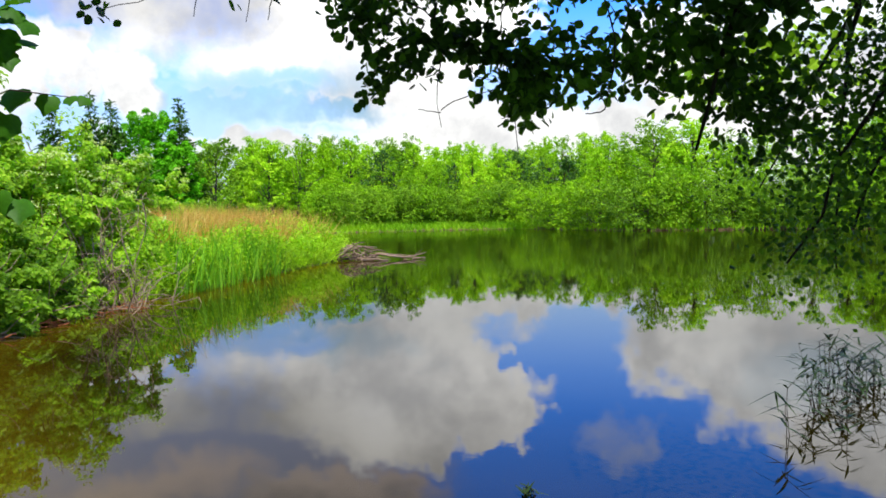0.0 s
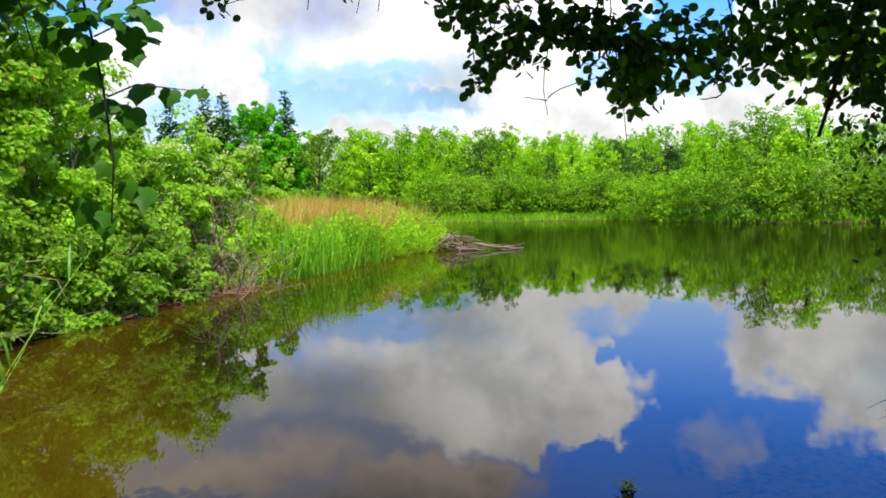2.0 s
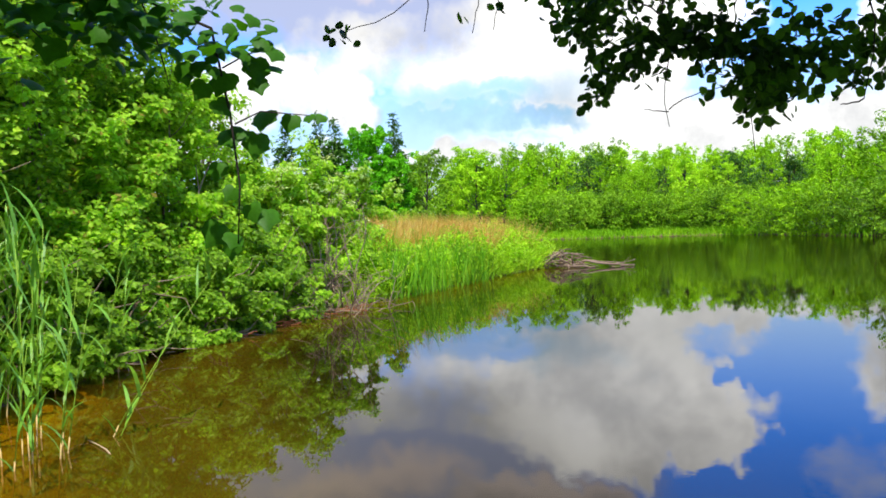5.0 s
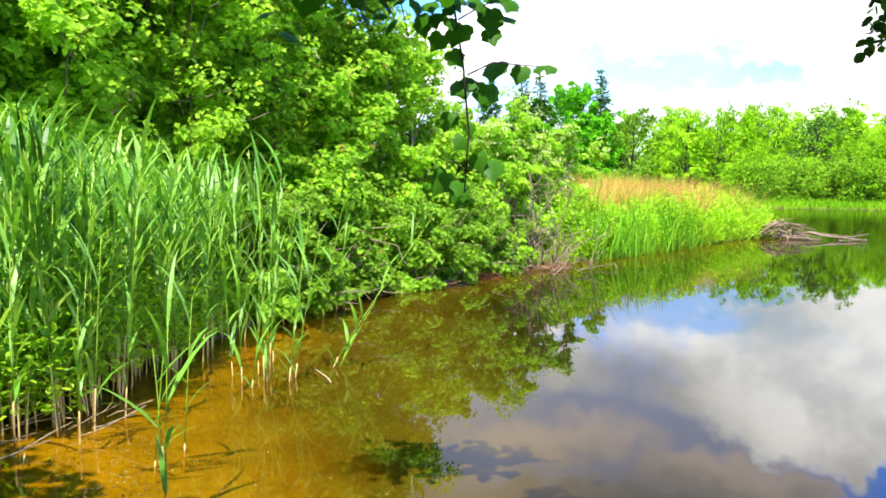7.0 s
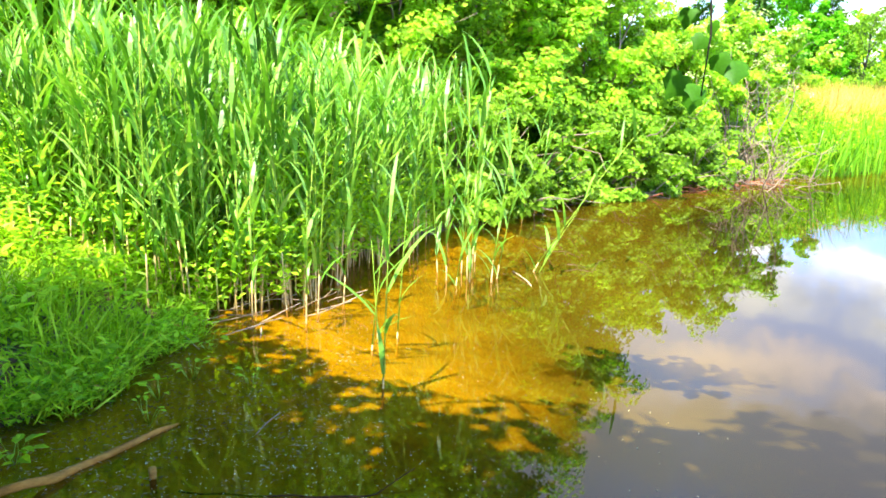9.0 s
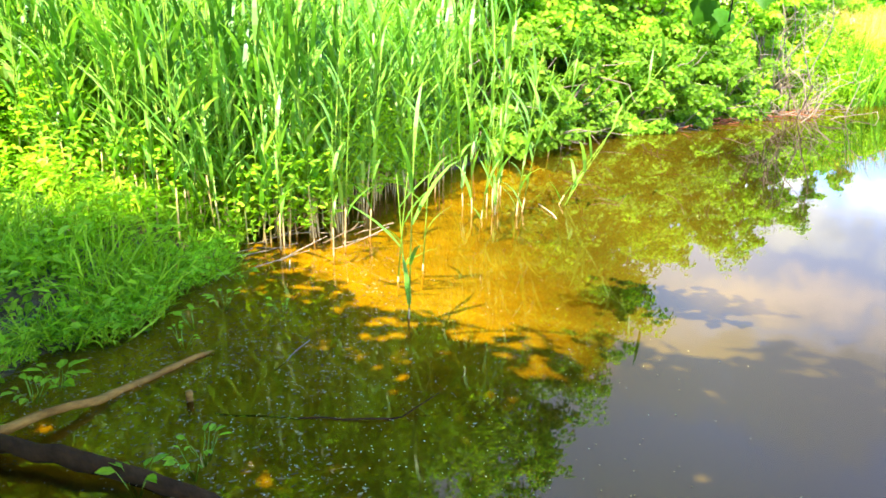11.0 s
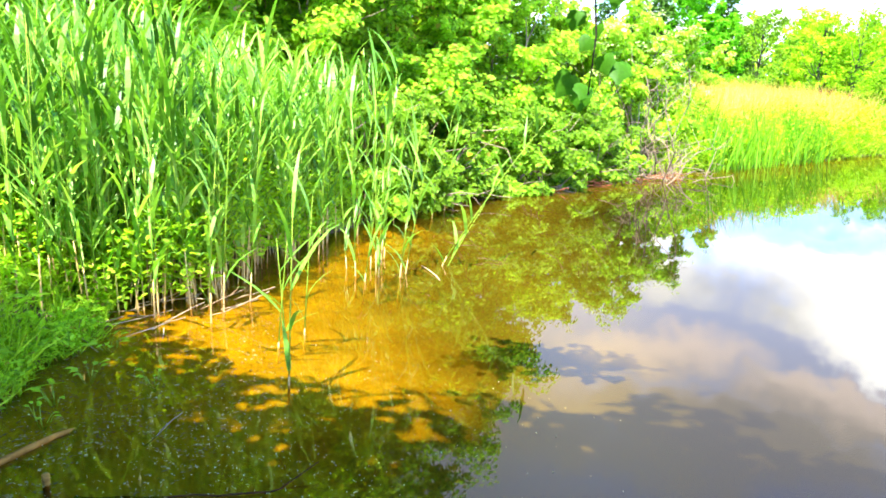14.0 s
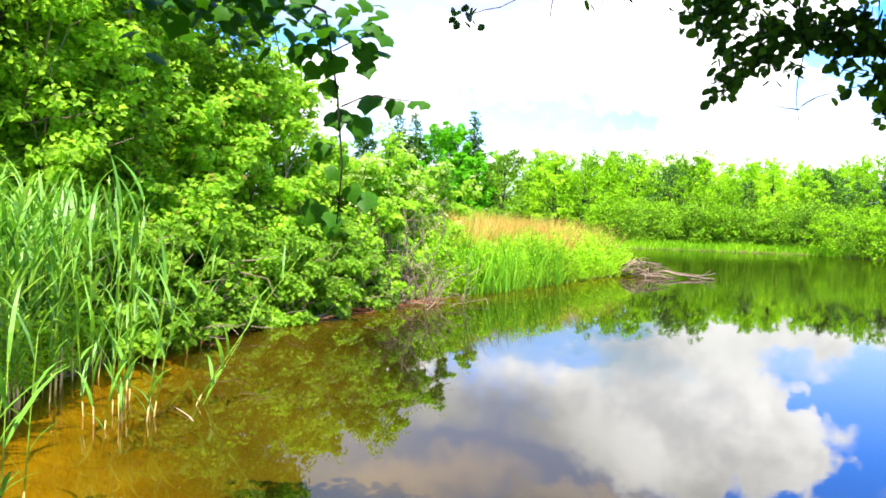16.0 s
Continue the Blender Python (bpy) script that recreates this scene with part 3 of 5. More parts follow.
def conifer(name, rng, height, width, label, mat=LEAF_CONIFER, whorls=22, irregular=0.15):
    """A spruce: straight trunk, drooping whorls of needled boughs, a spire."""
    top = holder(name, 0, 0, 0, label, "tree")
    tubes = [tube([(0, 0, -0.2), (0, 0, height * 0.5), (0, 0, height)], [0.012 * height, 0.007 * height, 0.01], 6)]
    P, A, N, L = [], [], [], []
    for k in range(whorls):
        s = (k + 0.5) / whorls
        z = height * (0.1 + 0.9 * s)
        reach = width * 0.5 * (1 - s) ** 0.85 * (1 + rng.normal(0, irregular)) + 0.05
        for b in range(13 if s < 0.8 else 7):
            a = rng.uniform(0, 2 * np.pi)
            d = np.array([np.cos(a), np.sin(a), -0.28])
            m = max(5, int(reach / 0.09))
            tt = np.linspace(0.15, 1, m)
            P.append(np.array([0, 0, z]) + d * reach * tt[:, None] + rng.normal(0, 0.07, (m, 3)))
            A.append(d + rng.normal(0, 0.6, (m, 3)))
            N.append(np.tile([0, 0, 1.0], (m, 1)) + rng.normal(0, 0.4, (m, 3)))
            L.append(rng.uniform(0.35, 0.65, m) * (1 - 0.25 * s))
    part("trunk", tubes_mesh("trunk", tubes, BARK_DARK), top)
    v, f = diamond_leaves(np.concatenate(P), np.concatenate(A), np.concatenate(N), np.concatenate(L), np.concatenate(L) * 0.45)
    part("crown", mesh_of("crown", v, f, mat), top)
    return top


def thicket_bush(name, rng, x, y, rx, ry, height, n_hubs, per, leaf, mat, label, group="", blossoms=0, low=0.05, stems=12, shape=diamond_leaves, ratio=0.72):
    """A bush: several crooked stems from one root, and shoots of leaves all over a lumpy dome."""
    z0 = float(land(x, y))
    top = holder(name, x, y, z0, label, "bush", group)
    lumps = unit(rng.normal(0, 1, (7, 3)))
    hubs, radii = [], []
    boughs = max(26, int(n_hubs * 0.27))
    for k in range(boughs):
        while True:
            d = unit(rng.normal(0, 1, 3))
            if d[2] > -0.15:
                break
        bulge = 0.92 + 0.26 * np.max(lumps @ d) ** 3
        r = rng.uniform(0.45, 1.05) ** 0.35
        c = np.array([d[0] * rx, d[1] * ry, low * height + math.copysign(abs(max(d[2], -0.05)) ** 0.85, d[2]) * height * 0.95]) * bulge * r
        # the flanks stay full down to the ground
        if rng.uniform() < 0.5:
            c[2] *= rng.uniform(0.04, 0.8)
        way = unit(np.array([d[0], d[1], 0.25 + 0.5 * max(d[2], 0)]) + rng.normal(0, 0.25, 3))
        size = rng.uniform(0.6, 1.4) * (0.17 + 0.032 * height)
        for q in range(6):
            p = c + way * size * rng.uniform(-1.0, 0.85) + rng.normal(0, 0.45, 3) * size * [1, 1, 0.6]
            p[2] = max(p[2], 0.08)
            hubs.append(p)
            radii.append(size * rng.uniform(0.34, 0.66))
    hubs = np.array(hubs)
    for k in range(stems):
        c = hubs[rng.integers(len(hubs))]
        line = bent((rng.normal(0, 0.2 * rx), rng.normal(0, 0.2 * ry), -0.1), c, rng, 6, 0.08)
        tubes = [tube(line, np.linspace(0.03, 0.006, 6), 5)]
        for q in range(4):
            s = line[int(rng.integers(2, 6))]
            tubes.append(tube(bent(s, s + unit(c * [1, 1, 0.3] + rng.normal(0, 0.4, 3)) * rng.uniform(0.4, 0.9), rng, 5, 0.12), np.linspace(0.011, 0.003, 5), 4))
        part("stem", tubes_mesh("stem", tubes, DEADWOOD), top)
    v, f = crown_leaves(rng, hubs, np.array(radii), per, leaf, up=0.75, out_=0.45, spread=0.55, squash=0.65, shape=shape, ratio=ratio, face=(0.45, -0.3))
    part("foliage", mesh_of("foliage", v, f, mat), top)
    if blossoms:
        outer = hubs[np.argsort(-(1.3 * hubs[:, 2] / height + 0.5 * hubs[:, 0] / rx - 0.5 * hubs[:, 1] / ry))[:blossoms]]
        v, f = crown_leaves(rng, outer + [0.14, -0.16, 0.16], np.full(len(outer), 0.10), 11, 0.05, up=1.2, squash=0.4)
        part("blossom", mesh_of("blossom", v, f, BLOSSOM), top, "creamy white flower clusters")
    return top


# the thicket behind the reeds and along the bank
rng = np.random.default_rng(11)
# x, y, half widths, height, hubs, leaf length, leaves, blossoms
THICKET = [(-8.6, -1.2, 1.5, 1.5, 4.6, 380, 0.09, LEAF_BUSH, 0), (-8.9, 0.9, 1.5, 1.5, 5.2, 460, 0.09, LEAF_BUSH, 0), (-8.9, 3.0, 1.6, 1.5, 5.8, 560, 0.085, LEAF_PALE, 0),
           (-8.9, 5.2, 1.7, 1.5, 6.8, 700, 0.085, LEAF_PALE, 0), (-8.8, 7.4, 1.6, 1.5, 6.8, 720, 0.08, LEAF_PALE, 0), (-8.3, 9.3, 1.5, 1.4, 6.6, 740, 0.08, LEAF_BUSH, 0),
           (-7.9, 10.9, 1.3, 1.2, 5.5, 640, 0.075, LEAF_PALE, 0), (-8.8, 12.6, 1.1, 1.1, 4.0, 400, 0.08, LEAF_LOW, 0), (-8.6, 14.3, 0.8, 0.9, 3.3, 260, 0.08, LEAF_BUSH, 0), (-7.5, 13.5, 1.3, 1.2, 2.6, 460, 0.08, LEAF_PALE, 55),
           (-7.3, 15.4, 1.2, 1.1, 2.6, 400, 0.08, LEAF_PALE, 60), (-7.0, 17.3, 0.9, 0.9, 2.35, 270, 0.08, LEAF_PALE, 34), (-7.6, 21.5, 0.9, 0.9, 2.1, 190, 0.085, LEAF_PALE, 26),
           (-6.55, 6.7, 0.8, 0.9, 1.5, 200, 0.07, LEAF_LOW, 0), (-6.85, 8.3, 0.7, 0.8, 1.5, 200, 0.07, LEAF_LOW, 0), (-6.4, 10.1, 0.6, 0.9, 1.3, 190, 0.065, LEAF_LOW, 0),
           (-6.45, 11.7, 0.6, 0.8, 1.7, 200, 0.07, LEAF_LOW, 0), (-6.55, 13.6, 0.6, 0.6, 1.9, 70, 0.08, LEAF_PALE, 0), (-6.4, 5.0, 0.6, 0.8, 0.9, 150, 0.07, LEAF_PALE, 0), (-10.0, 2.0, 1.8, 1.7, 7.0, 620, 0.105, LEAF_BUSH, 0),
           (-10.2, 5.0, 1.8, 1.8, 7.4, 640, 0.105, LEAF_BUSH, 0), (-10.1, 8.2, 1.7, 1.6, 6.8, 600, 0.105, LEAF_PALE, 0)]
for x, y, rx, ry, h, hubs, leaf, mat, bloom in THICKET:
    tall = "tall " if h > 3.2 else "low " if h < 1.6 else ""
    word = f"{tall}leafy green bush" + (" with creamy white flower clusters" if bloom else "") + " on the pond bank"
    thicket_bush("flowering_bush" if bloom else "bush", rng, x, y, rx, ry, h, hubs, 46, leaf * 1.2, mat, word, "thicket along the bank", bloom)
# taller growth behind them
for x, y, h, w in [(-11.4, 0.5, 8.5, 4.8), (-11.9, 3.0, 9.0, 5.0), (-12.0, 5.4, 9.6, 5.4), (-11.8, 8.0, 9.2, 5.2), (-11.0, 10.6, 7.0, 4.2), (-12.5, 11.9, 5.6, 3.6), (-11.2, -2.2, 8.0, 4.8)]:
    tr = broadleaf("tree", rng, h, w, LEAF_PALE, 0.13, 110, 240, 0.03, "leafy green tree rising behind the bank bushes", face=(0.45, -0.3), puff=1.25)
    tr.location = (x, y, float(land(x, y)))

tr = broadleaf("airy_tree", rng, 5.4, 2.4, LEAF_PALE, 0.10, 34, 22, 0.3, "thin airy pale green tree behind the bushes")
tr.location = (-11.0, 17.4, float(land(-11.0, 17.4)))

# far shore
rng = np.random.default_rng(5)
kinds = [broadleaf("far_tree", rng, 10.0, 6.0, LEAF_FAR, 0.30, 70, 66, 0.02, "mid-green broadleaf tree in the wood beyond the pond", taper=0.85, ragged=0.4),
         broadleaf("far_tree", rng, 10.0, 5.2, LEAF_FRESH, 0.29, 66, 66, 0.02, "bright yellow-green broadleaf tree in the wood beyond the pond", taper=0.9, ragged=0.45),
         broadleaf("far_tree", rng, 10.0, 6.0, LEAF_SHRUB, 0.30, 66, 66, 0.02, "dull green broadleaf tree in the wood beyond the pond", ragged=0.4),
         broadleaf("far_tree", rng, 10.0, 4.2, LEAF_FRESH, 0.27, 60, 66, 0.02, "slender bright green tree in the wood beyond the pond", taper=1.2, ragged=0.5),
         broadleaf("far_pine", rng, 10.0, 5.0, LEAF_CONIFER, 0.27, 60, 66, 0.04, "dark pine in the wood beyond the pond", taper=0.9, ragged=0.45),
         conifer("far_spruce", rng, 10.0, 3.8, "pointed green spruce in the wood beyond the pond", LEAF_FAR, 20),
         broadleaf("far_tree", rng, 10.0, 4.6, LEAF_FAR, 0.27, 50, 54, 0.05, "loose airy green tree in the wood beyond the pond", taper=0.8, ragged=0.6)]
shrubs = [broadleaf("shore_shrub", rng, 4.0, 5.4, LEAF_SHRUB, 0.20, 66, 66, 0.0, "rounded dark green shrub on the far shore", "shrub", taper=0.45),
          broadleaf("shore_shrub", rng, 4.0, 4.6, LEAF_FAR, 0.20, 60, 66, 0.0, "rounded green shrub on the far shore", "shrub", taper=0.45),
          broadleaf("shore_shrub", rng, 4.0, 4.2, LEAF_FRESH, 0.20, 56, 66, 0.0, "bright green shrub on the far shore", "shrub", taper=0.5)]
for o in kinds:
    tagged(o, group="far wood")
for o in shrubs:
    tagged(o, group="far shore shrubs")
used = set()


def plant(ob, x, y, s, wide=1.0, turn=None):
    """Sets the first of a kind in place, and copies of it after that, scaled and turned."""
    turn = rng.uniform(0, 360) if turn is None else turn
    m = pose(x, y, float(land(x, y)) - 0.05, 0, 0, turn) @ Matrix.Diagonal((s * wide, s * wide, s, 1))
    if ob.name in used:
        return copy_thing(ob, m)
    used.add(ob.name)
    ob.matrix_basis = m
    return ob


# rows of trees: from x, to x, near y, far y, count, heights
for x0, x1, y0, y1, count, lo, hi in [(-16, 10, 64, 69, 22, 6.0, 8.0), (-20, 16, 70, 77, 34, 8.2, 9.8), (-26, 26, 79, 90, 40, 9.8, 12.4), (-45, 40, 96, 108, 20, 10.5, 13.5),
                                      (-45, -18, 58, 80, 14, 5.0, 7.2)]:
    for k in range(count):
        x = x0 + (x1 - x0) * (k + rng.uniform(0.1, 0.9)) / count
        mix = [0.25, 0.26, 0.09, 0.13, 0.07, 0.08, 0.12] if y0 > 60 else [0.4, 0.0, 0.6, 0.0, 0.0, 0.0, 0.0]
        plant(kinds[rng.choice(7, p=mix)], x, rng.uniform(y0, y1), rng.uniform(lo, hi) / 10, rng.uniform(0.8, 1.15))
# a dark tree stands over the end of the grass strip
plant(kinds[4], 6.8, 66.0, 0.92, 1.0)
# the right-hand shore turns towards the viewer
for k in range(34):
    s = (k + rng.uniform(0, 1)) / 34
    x, y = 10.5 + 30 * s, 58 - 26 * s
    plant(kinds[rng.choice(7, p=[0.26, 0.36, 0.09, 0.14, 0.04, 0.03, 0.08])], x + rng.uniform(0, 6), y + rng.uniform(0, 6), rng.uniform(7.8, 10.4) / 10 * (1 - 0.1 * s), 1.15)
for k in range(20):
    s = (k + rng.uniform(0, 1)) / 20
    plant(shrubs[rng.choice(3, p=[0.8, 0.2, 0.0])], -10 + 17 * s, 61.5 - 0.8 * s + rng.uniform(-0.8, 1.5), rng.uniform(0.75, 1.0))
for k in range(28):
    s = (k + rng.uniform(0, 1)) / 28
    x = 6.6 + 26 * s
    y = float(np.interp(x, [5.0, 8.2, 11.0, 15.5, 21.0, 28.0, 33.0], [58.5, 54.0, 49.0, 46.0, 43.0, 37.0, 28.0]))
    plant(shrubs[rng.choice(3, p=[0.5, 0.3, 0.2])], x, y + rng.uniform(-0.6, 1.0), rng.uniform(0.65, 1.05))
# shrubs on the meadow behind the peninsula
for k in range(18):
    s = (k + rng.uniform(0, 1)) / 18
    plant(shrubs[rng.choice(3, p=[0.2, 0.4, 0.4])], -30 + 16 * s, 36 + 22 * s + rng.uniform(-4, 4), rng.uniform(0.4, 0.62))
for x, y, s in [(-12.5, 32, 0.7), (-13.5, 35.5, 0.8), (-13.2, 39, 0.85), (-15, 42, 0.9), (-14.2, 46, 0.95), (-16, 37, 0.8), (-15, 31, 0.6), (-17.5, 33.5, 0.7)]:
    plant(shrubs[rng.choice(3, p=[0.5, 0.3, 0.2])], x, y, s * 0.72)
# the other sides of the pond, behind the viewer
for k in range(10):
    a = radians(150 + 240 * (k + 0.5) / 10)
    plant(kinds[rng.choice(4)], 14 + 34 * math.cos(a), 6 + 26 * math.sin(a) - 6, rng.uniform(0.7, 0.95), 1.15)

# spruces and a round bright tree over the meadow
for x, y, h, w in [(-31.6, 62.0, 10.4, 4.6), (-28.9, 63.0, 11.4, 5.0), (-27.4, 63.4, 10.8, 4.2), (-22.4, 65.4, 11.2, 4.2), (-34.5, 61, 8.6, 4.8), (-30.2, 65, 9.0, 5.0)]:
    tr = conifer("spruce", rng, h, w, "dark green pointed spruce above the shrubs", whorls=24)
    tr.location = (x, y, float(land(x, y)))
tr = broadleaf("round_tree", rng, 10.2, 5.0, LEAF_ROUND, 0.26, 56, 240, 0.38, "bright green round-crowned tree between spruces", taper=0.45, puff=1.1, ragged=0.12)
tr.location = (-25.2, 65.0, float(land(-25.2, 65.0)))
tr = broadleaf("round_tree", rng, 7.6, 3.8, LEAF_ROUND, 0.26, 40, 160, 0.2, "bright green broadleaf tree below a spruce", taper=0.5, puff=1.1, ragged=0.15)
tr.location = (-22.4, 64.2, float(land(-22.4, 64.2)))
tr = broadleaf("tree", rng, 7.8, 4.8, LEAF_SHRUB, 0.28, 46, 90, 0.05, "dull green rounded tree at the wood's edge")
tr.location = (-19.9, 67.0, float(land(-19.9, 67.0)))


# ---- grasses and reeds ----
def scatter(rng, n, box, ok):
    """Random places in a box where ok(x, y) holds."""
    xs, ys = np.empty(0), np.empty(0)
    while len(xs) < n:
        x, y = rng.uniform(box[0], box[1], n * 2), rng.uniform(box[2], box[3], n * 2)
        k = ok(x, y)
        xs, ys = np.concatenate([xs, x[k]]), np.concatenate([ys, y[k]])
    return xs[:n], ys[:n]


def grass_stuff(name, rng, n, box, ok, h0, h1, w, mat, label, category="grass", lean=0.18, bow=0.35, segs=2):
    x, y = scatter(rng, n, box, ok)
    base = np.stack([x, y, land(x, y) - 0.02], 1)
    head = np.stack([rng.normal(0, lean, n), rng.normal(0, lean, n), np.ones(n)], 1)
    a = rng.uniform(0, 2 * np.pi, n)
    bend = np.stack([np.cos(a), np.sin(a), np.full(n, -0.2)], 1) * rng.uniform(0.05, bow, (n, 1))
    me = strips_mesh(name, [strips(base, head, bend, rng.uniform(h0, h1, n), rng.uniform(0.6, 1.3, n) * w, segs)], mat)
    return tagged(new(name, me), label, category, kind="stuff")


rng = np.random.default_rng(21)


grass_stuff("meadow_grass", rng, 30000, (-14, -2.8, 14.2, 30), lambda x, y: (shore_distance(x, y) > -0.1) & (shore_distance(x, y) < 5), 0.3, 1.05, 0.018, GRASS,
            "tall green meadow grass on the spit", lean=0.42, bow=0.8)
grass_stuff("seeding_grass", rng, 26000, (-16, -3.0, 16.0, 30), lambda x, y: (shore_distance(x, y) > 0.9 + 0.9 * rolling(x, y)) & (shore_distance(x, y) < 8)
            & (rolling(x * 0.8 + 3, y * 0.8) > -0.4), 1.15, 1.95, 0.02, GRASS_RED, "reddish brown seeding grass on the spit", lean=0.30, bow=0.5)
grass_stuff("ridge_grass", rng, 9000, (-16, -3.4, 16.0, 30), lambda x, y: (shore_distance(x, y) > 0.6) & (shore_distance(x, y) < 8), 0.7, 1.4, 0.018, GRASS,
            "green grass standing among the seed heads", lean=0.35, bow=0.6)
grass_stuff("cattails", rng, 900, (-7.0, -4.0, 15.2, 20.2), lambda x, y: (shore_distance(x, y) > -0.3) & (shore_distance(x, y) < 1.3) & (rolling(x * 1.7, y * 1.7) > -0.15), 0.7, 1.6, 0.03,
            LEAF_CATTAIL, "upright green cattail leaves at the water's edge", "cattail", 0.16, 0.4, 3)
grass_stuff("far_bank_grass", rng, 12000, (-12, 9, 55, 64), lambda x, y: (shore_distance(x, y) > -0.5 + 0.5 * rolling(x * 0.5, y)) & (shore_distance(x, y) < 5), 0.18, 0.6, 0.06, GRASS_FAR,
            "bright green grass strip on the far shore", lean=0.3)
grass_stuff("shore_grass", rng, 5000, (5, 36, 20, 58), lambda x, y: (shore_distance(x, y) > -0.2) & (shore_distance(x, y) < 2.2), 0.2, 0.6, 0.07, GRASS_FAR,
            "green grass under the shrubs of the far shore", lean=0.3)
grass_stuff("field_grass", rng, 9000, (-36, -6, 26, 60), lambda x, y: shore_distance(x, y) > 0.2, 0.5, 1.1, 0.05, GRASS_FAR, "rough green field behind the spit")
grass_stuff("bank_grass", rng, 6500, (-7.8, -3.0, -1.5, 2.4), lambda x, y: (shore_distance(x, y) > -0.10 + 0.5 * rolling(x * 3, y * 3)) & (shore_distance(x, y) < 2.6) & (rolling(x * 2.6, y * 2.6) > -0.2), 0.12, 0.52, 0.013, GRASS,
            "bright green grass on the near bank", lean=0.45, bow=0.8, segs=3)
grass_stuff("edge_grass", rng, 6000, (-9, -4.5, 2, 16), lambda x, y: (shore_distance(x, y) > -0.05) & (shore_distance(x, y) < 0.9), 0.12, 0.4, 0.012, GRASS,
            "green grass under the bank bushes")


# leafy weeds in the meadow and climbing among the reeds
def leaf_stuff(name, rng, n, box, ok, z0, z1, size, mat, label, category):
    x, y = scatter(rng, n, box, ok)
    base = np.stack([x, y, np.maximum(land(x, y), 0.0) + rng.uniform(z0, z1, n) * np.clip(rolling(x * 2.2, y * 2.2) + 0.8, 0.35, 1.25)], 1)
    v, f = blade_leaves(base, random_dirs(rng, n) * [1, 1, 0.5], random_dirs(rng, n) * 0.5 + [0, 0, 1], rng.uniform(0.6, 1.4, n) * size, rng.uniform(0.35, 0.75, n) * size)
    return tagged(new(name, mesh_of(name, v, f, mat)), label, category, kind="stuff")


leaf_stuff("meadow_weeds", rng, 34000, (-12, -2.8, 14.5, 28), lambda x, y: (shore_distance(x, y) > -0.1) & (shore_distance(x, y) < 2.2), 0.05, 1.05, 0.10, LEAF_PALE,
           "leafy bright green weeds among the meadow grass", "weeds")


def reed_parts(rng, base, height, lean, n_leaves):
    """One reed: the stem as a tube and its long leaves as strips."""
    base = np.asarray(base, float)
    head = np.array([lean[0], lean[1], 1.0])
    s = np.linspace(0, 1, 5)[:, None]
    path = base + head * height * s + np.array([lean[0], lean[1], 0]) * height * 0.3 * s ** 2
    path2 = np.linspace(0, 1, 5)[:, None]
    dry = rng.uniform(0.17, 0.3)
    low = tube(base + head * height * (dry + 0.01) * path2, np.linspace(0.0068, 0.0056, 5), 5)
    stem = tube(path[1:] if height < 0.1 else np.concatenate([[base + head * height * dry], path[2:]]), np.linspace(0.0058, 0.0022, 4), 4)
    q = np.linspace(0.22, 0.97, n_leaves) + rng.normal(0, 0.015, n_leaves)
    b = base + head * height * q[:, None] + np.array([lean[0], lean[1], 0]) * height * 0.3 * q[:, None] ** 2
    a = rng.uniform(0, 2 * np.pi) + np.arange(n_leaves) * np.pi + rng.normal(0, 0.5, n_leaves)
    rise = rng.uniform(1.0, 4.2, n_leaves) + 1.5 * (q > 0.75)
    hd = np.stack([np.cos(a), np.sin(a), rise], 1)
    bow = np.stack([np.cos(a), np.sin(a), np.full(n_leaves, -0.3)], 1) * rng.uniform(0.10, 0.50, (n_leaves, 1))
    L = rng.uniform(0.26, 0.56, n_leaves) * (0.8 + 0.25 * (q > 0.5))
    return low, stem, (b, hd, bow, L, rng.uniform(0.020, 0.044, n_leaves), 4, rng.uniform(0.0, 0.28, n_leaves))


def reed_zone(x, y):
    """The reed bed: shallow water and wet ground between the thicket and the pond."""
    front = np.interp(y, [1.5, 2.0, 2.4, 2.8, 3.3, 3.9, 4.9, 5.8, 6.8], [-6.6, -5.4, -4.75, -4.45, -4.7, -5.0, -5.45, -6.0, -6.5])
    rear = np.interp(y, [1.5, 2.5, 4.0, 5.2, 6.8], [-6.9, -7.2, -7.4, -7.0, -6.9])
    return (x < front) & (x > rear)


rng = np.random.default_rng(33)
rx_, ry_ = scatter(rng, 740, (-7.9, -4.1, 1.5, 6.7), lambda x, y: reed_zone(x, y) & (rng.uniform(0, 1, len(x)) < np.interp(y, [4.4, 6.0], [1.0, 0.45])))
feet_, stems_, leaves_ = [], [], []
for x, y in zip(rx_, ry_):
    ft, st, lv = reed_parts(rng, (x, y, float(land(x, y)) - 0.05), rng.uniform(1.3, 2.0) * (1.0 if y < 4.2 else 0.85), rng.normal(0, 0.06, 2), int(rng.integers(11, 16)))
    feet_.append(ft)
    stems_.append(st)
    leaves_.append(strips(*lv))
leaf_stuff("climbing_herbs", rng, 19000, (-7.2, -4.1, 1.0, 5.8), lambda x, y: reed_zone(x, y) & (rolling(x * 1.9, y * 1.9) > -0.3), 0.15, 1.0, 0.065, LEAF_PALE,
           "bright green leafy herbs climbing among the reeds", "herbs")
bed = holder("reed_bed", -5.8, 3.0, 0, "dense bed of tall green common reed in shallow water", "reeds", kind="stuff")
for nm, me in (("lower_stems", tubes_mesh("lower_stems", feet_, REED_STEM)), ("stems", tubes_mesh("reed_stems", stems_, REED_GREEN)), ("leaves", strips_mesh("reed_leaves", leaves_, REED_LEAF))):
    ob = part(nm, me, bed)
    ob.matrix_parent_inverse = Matrix.Translation((5.8, -3.0, 0))


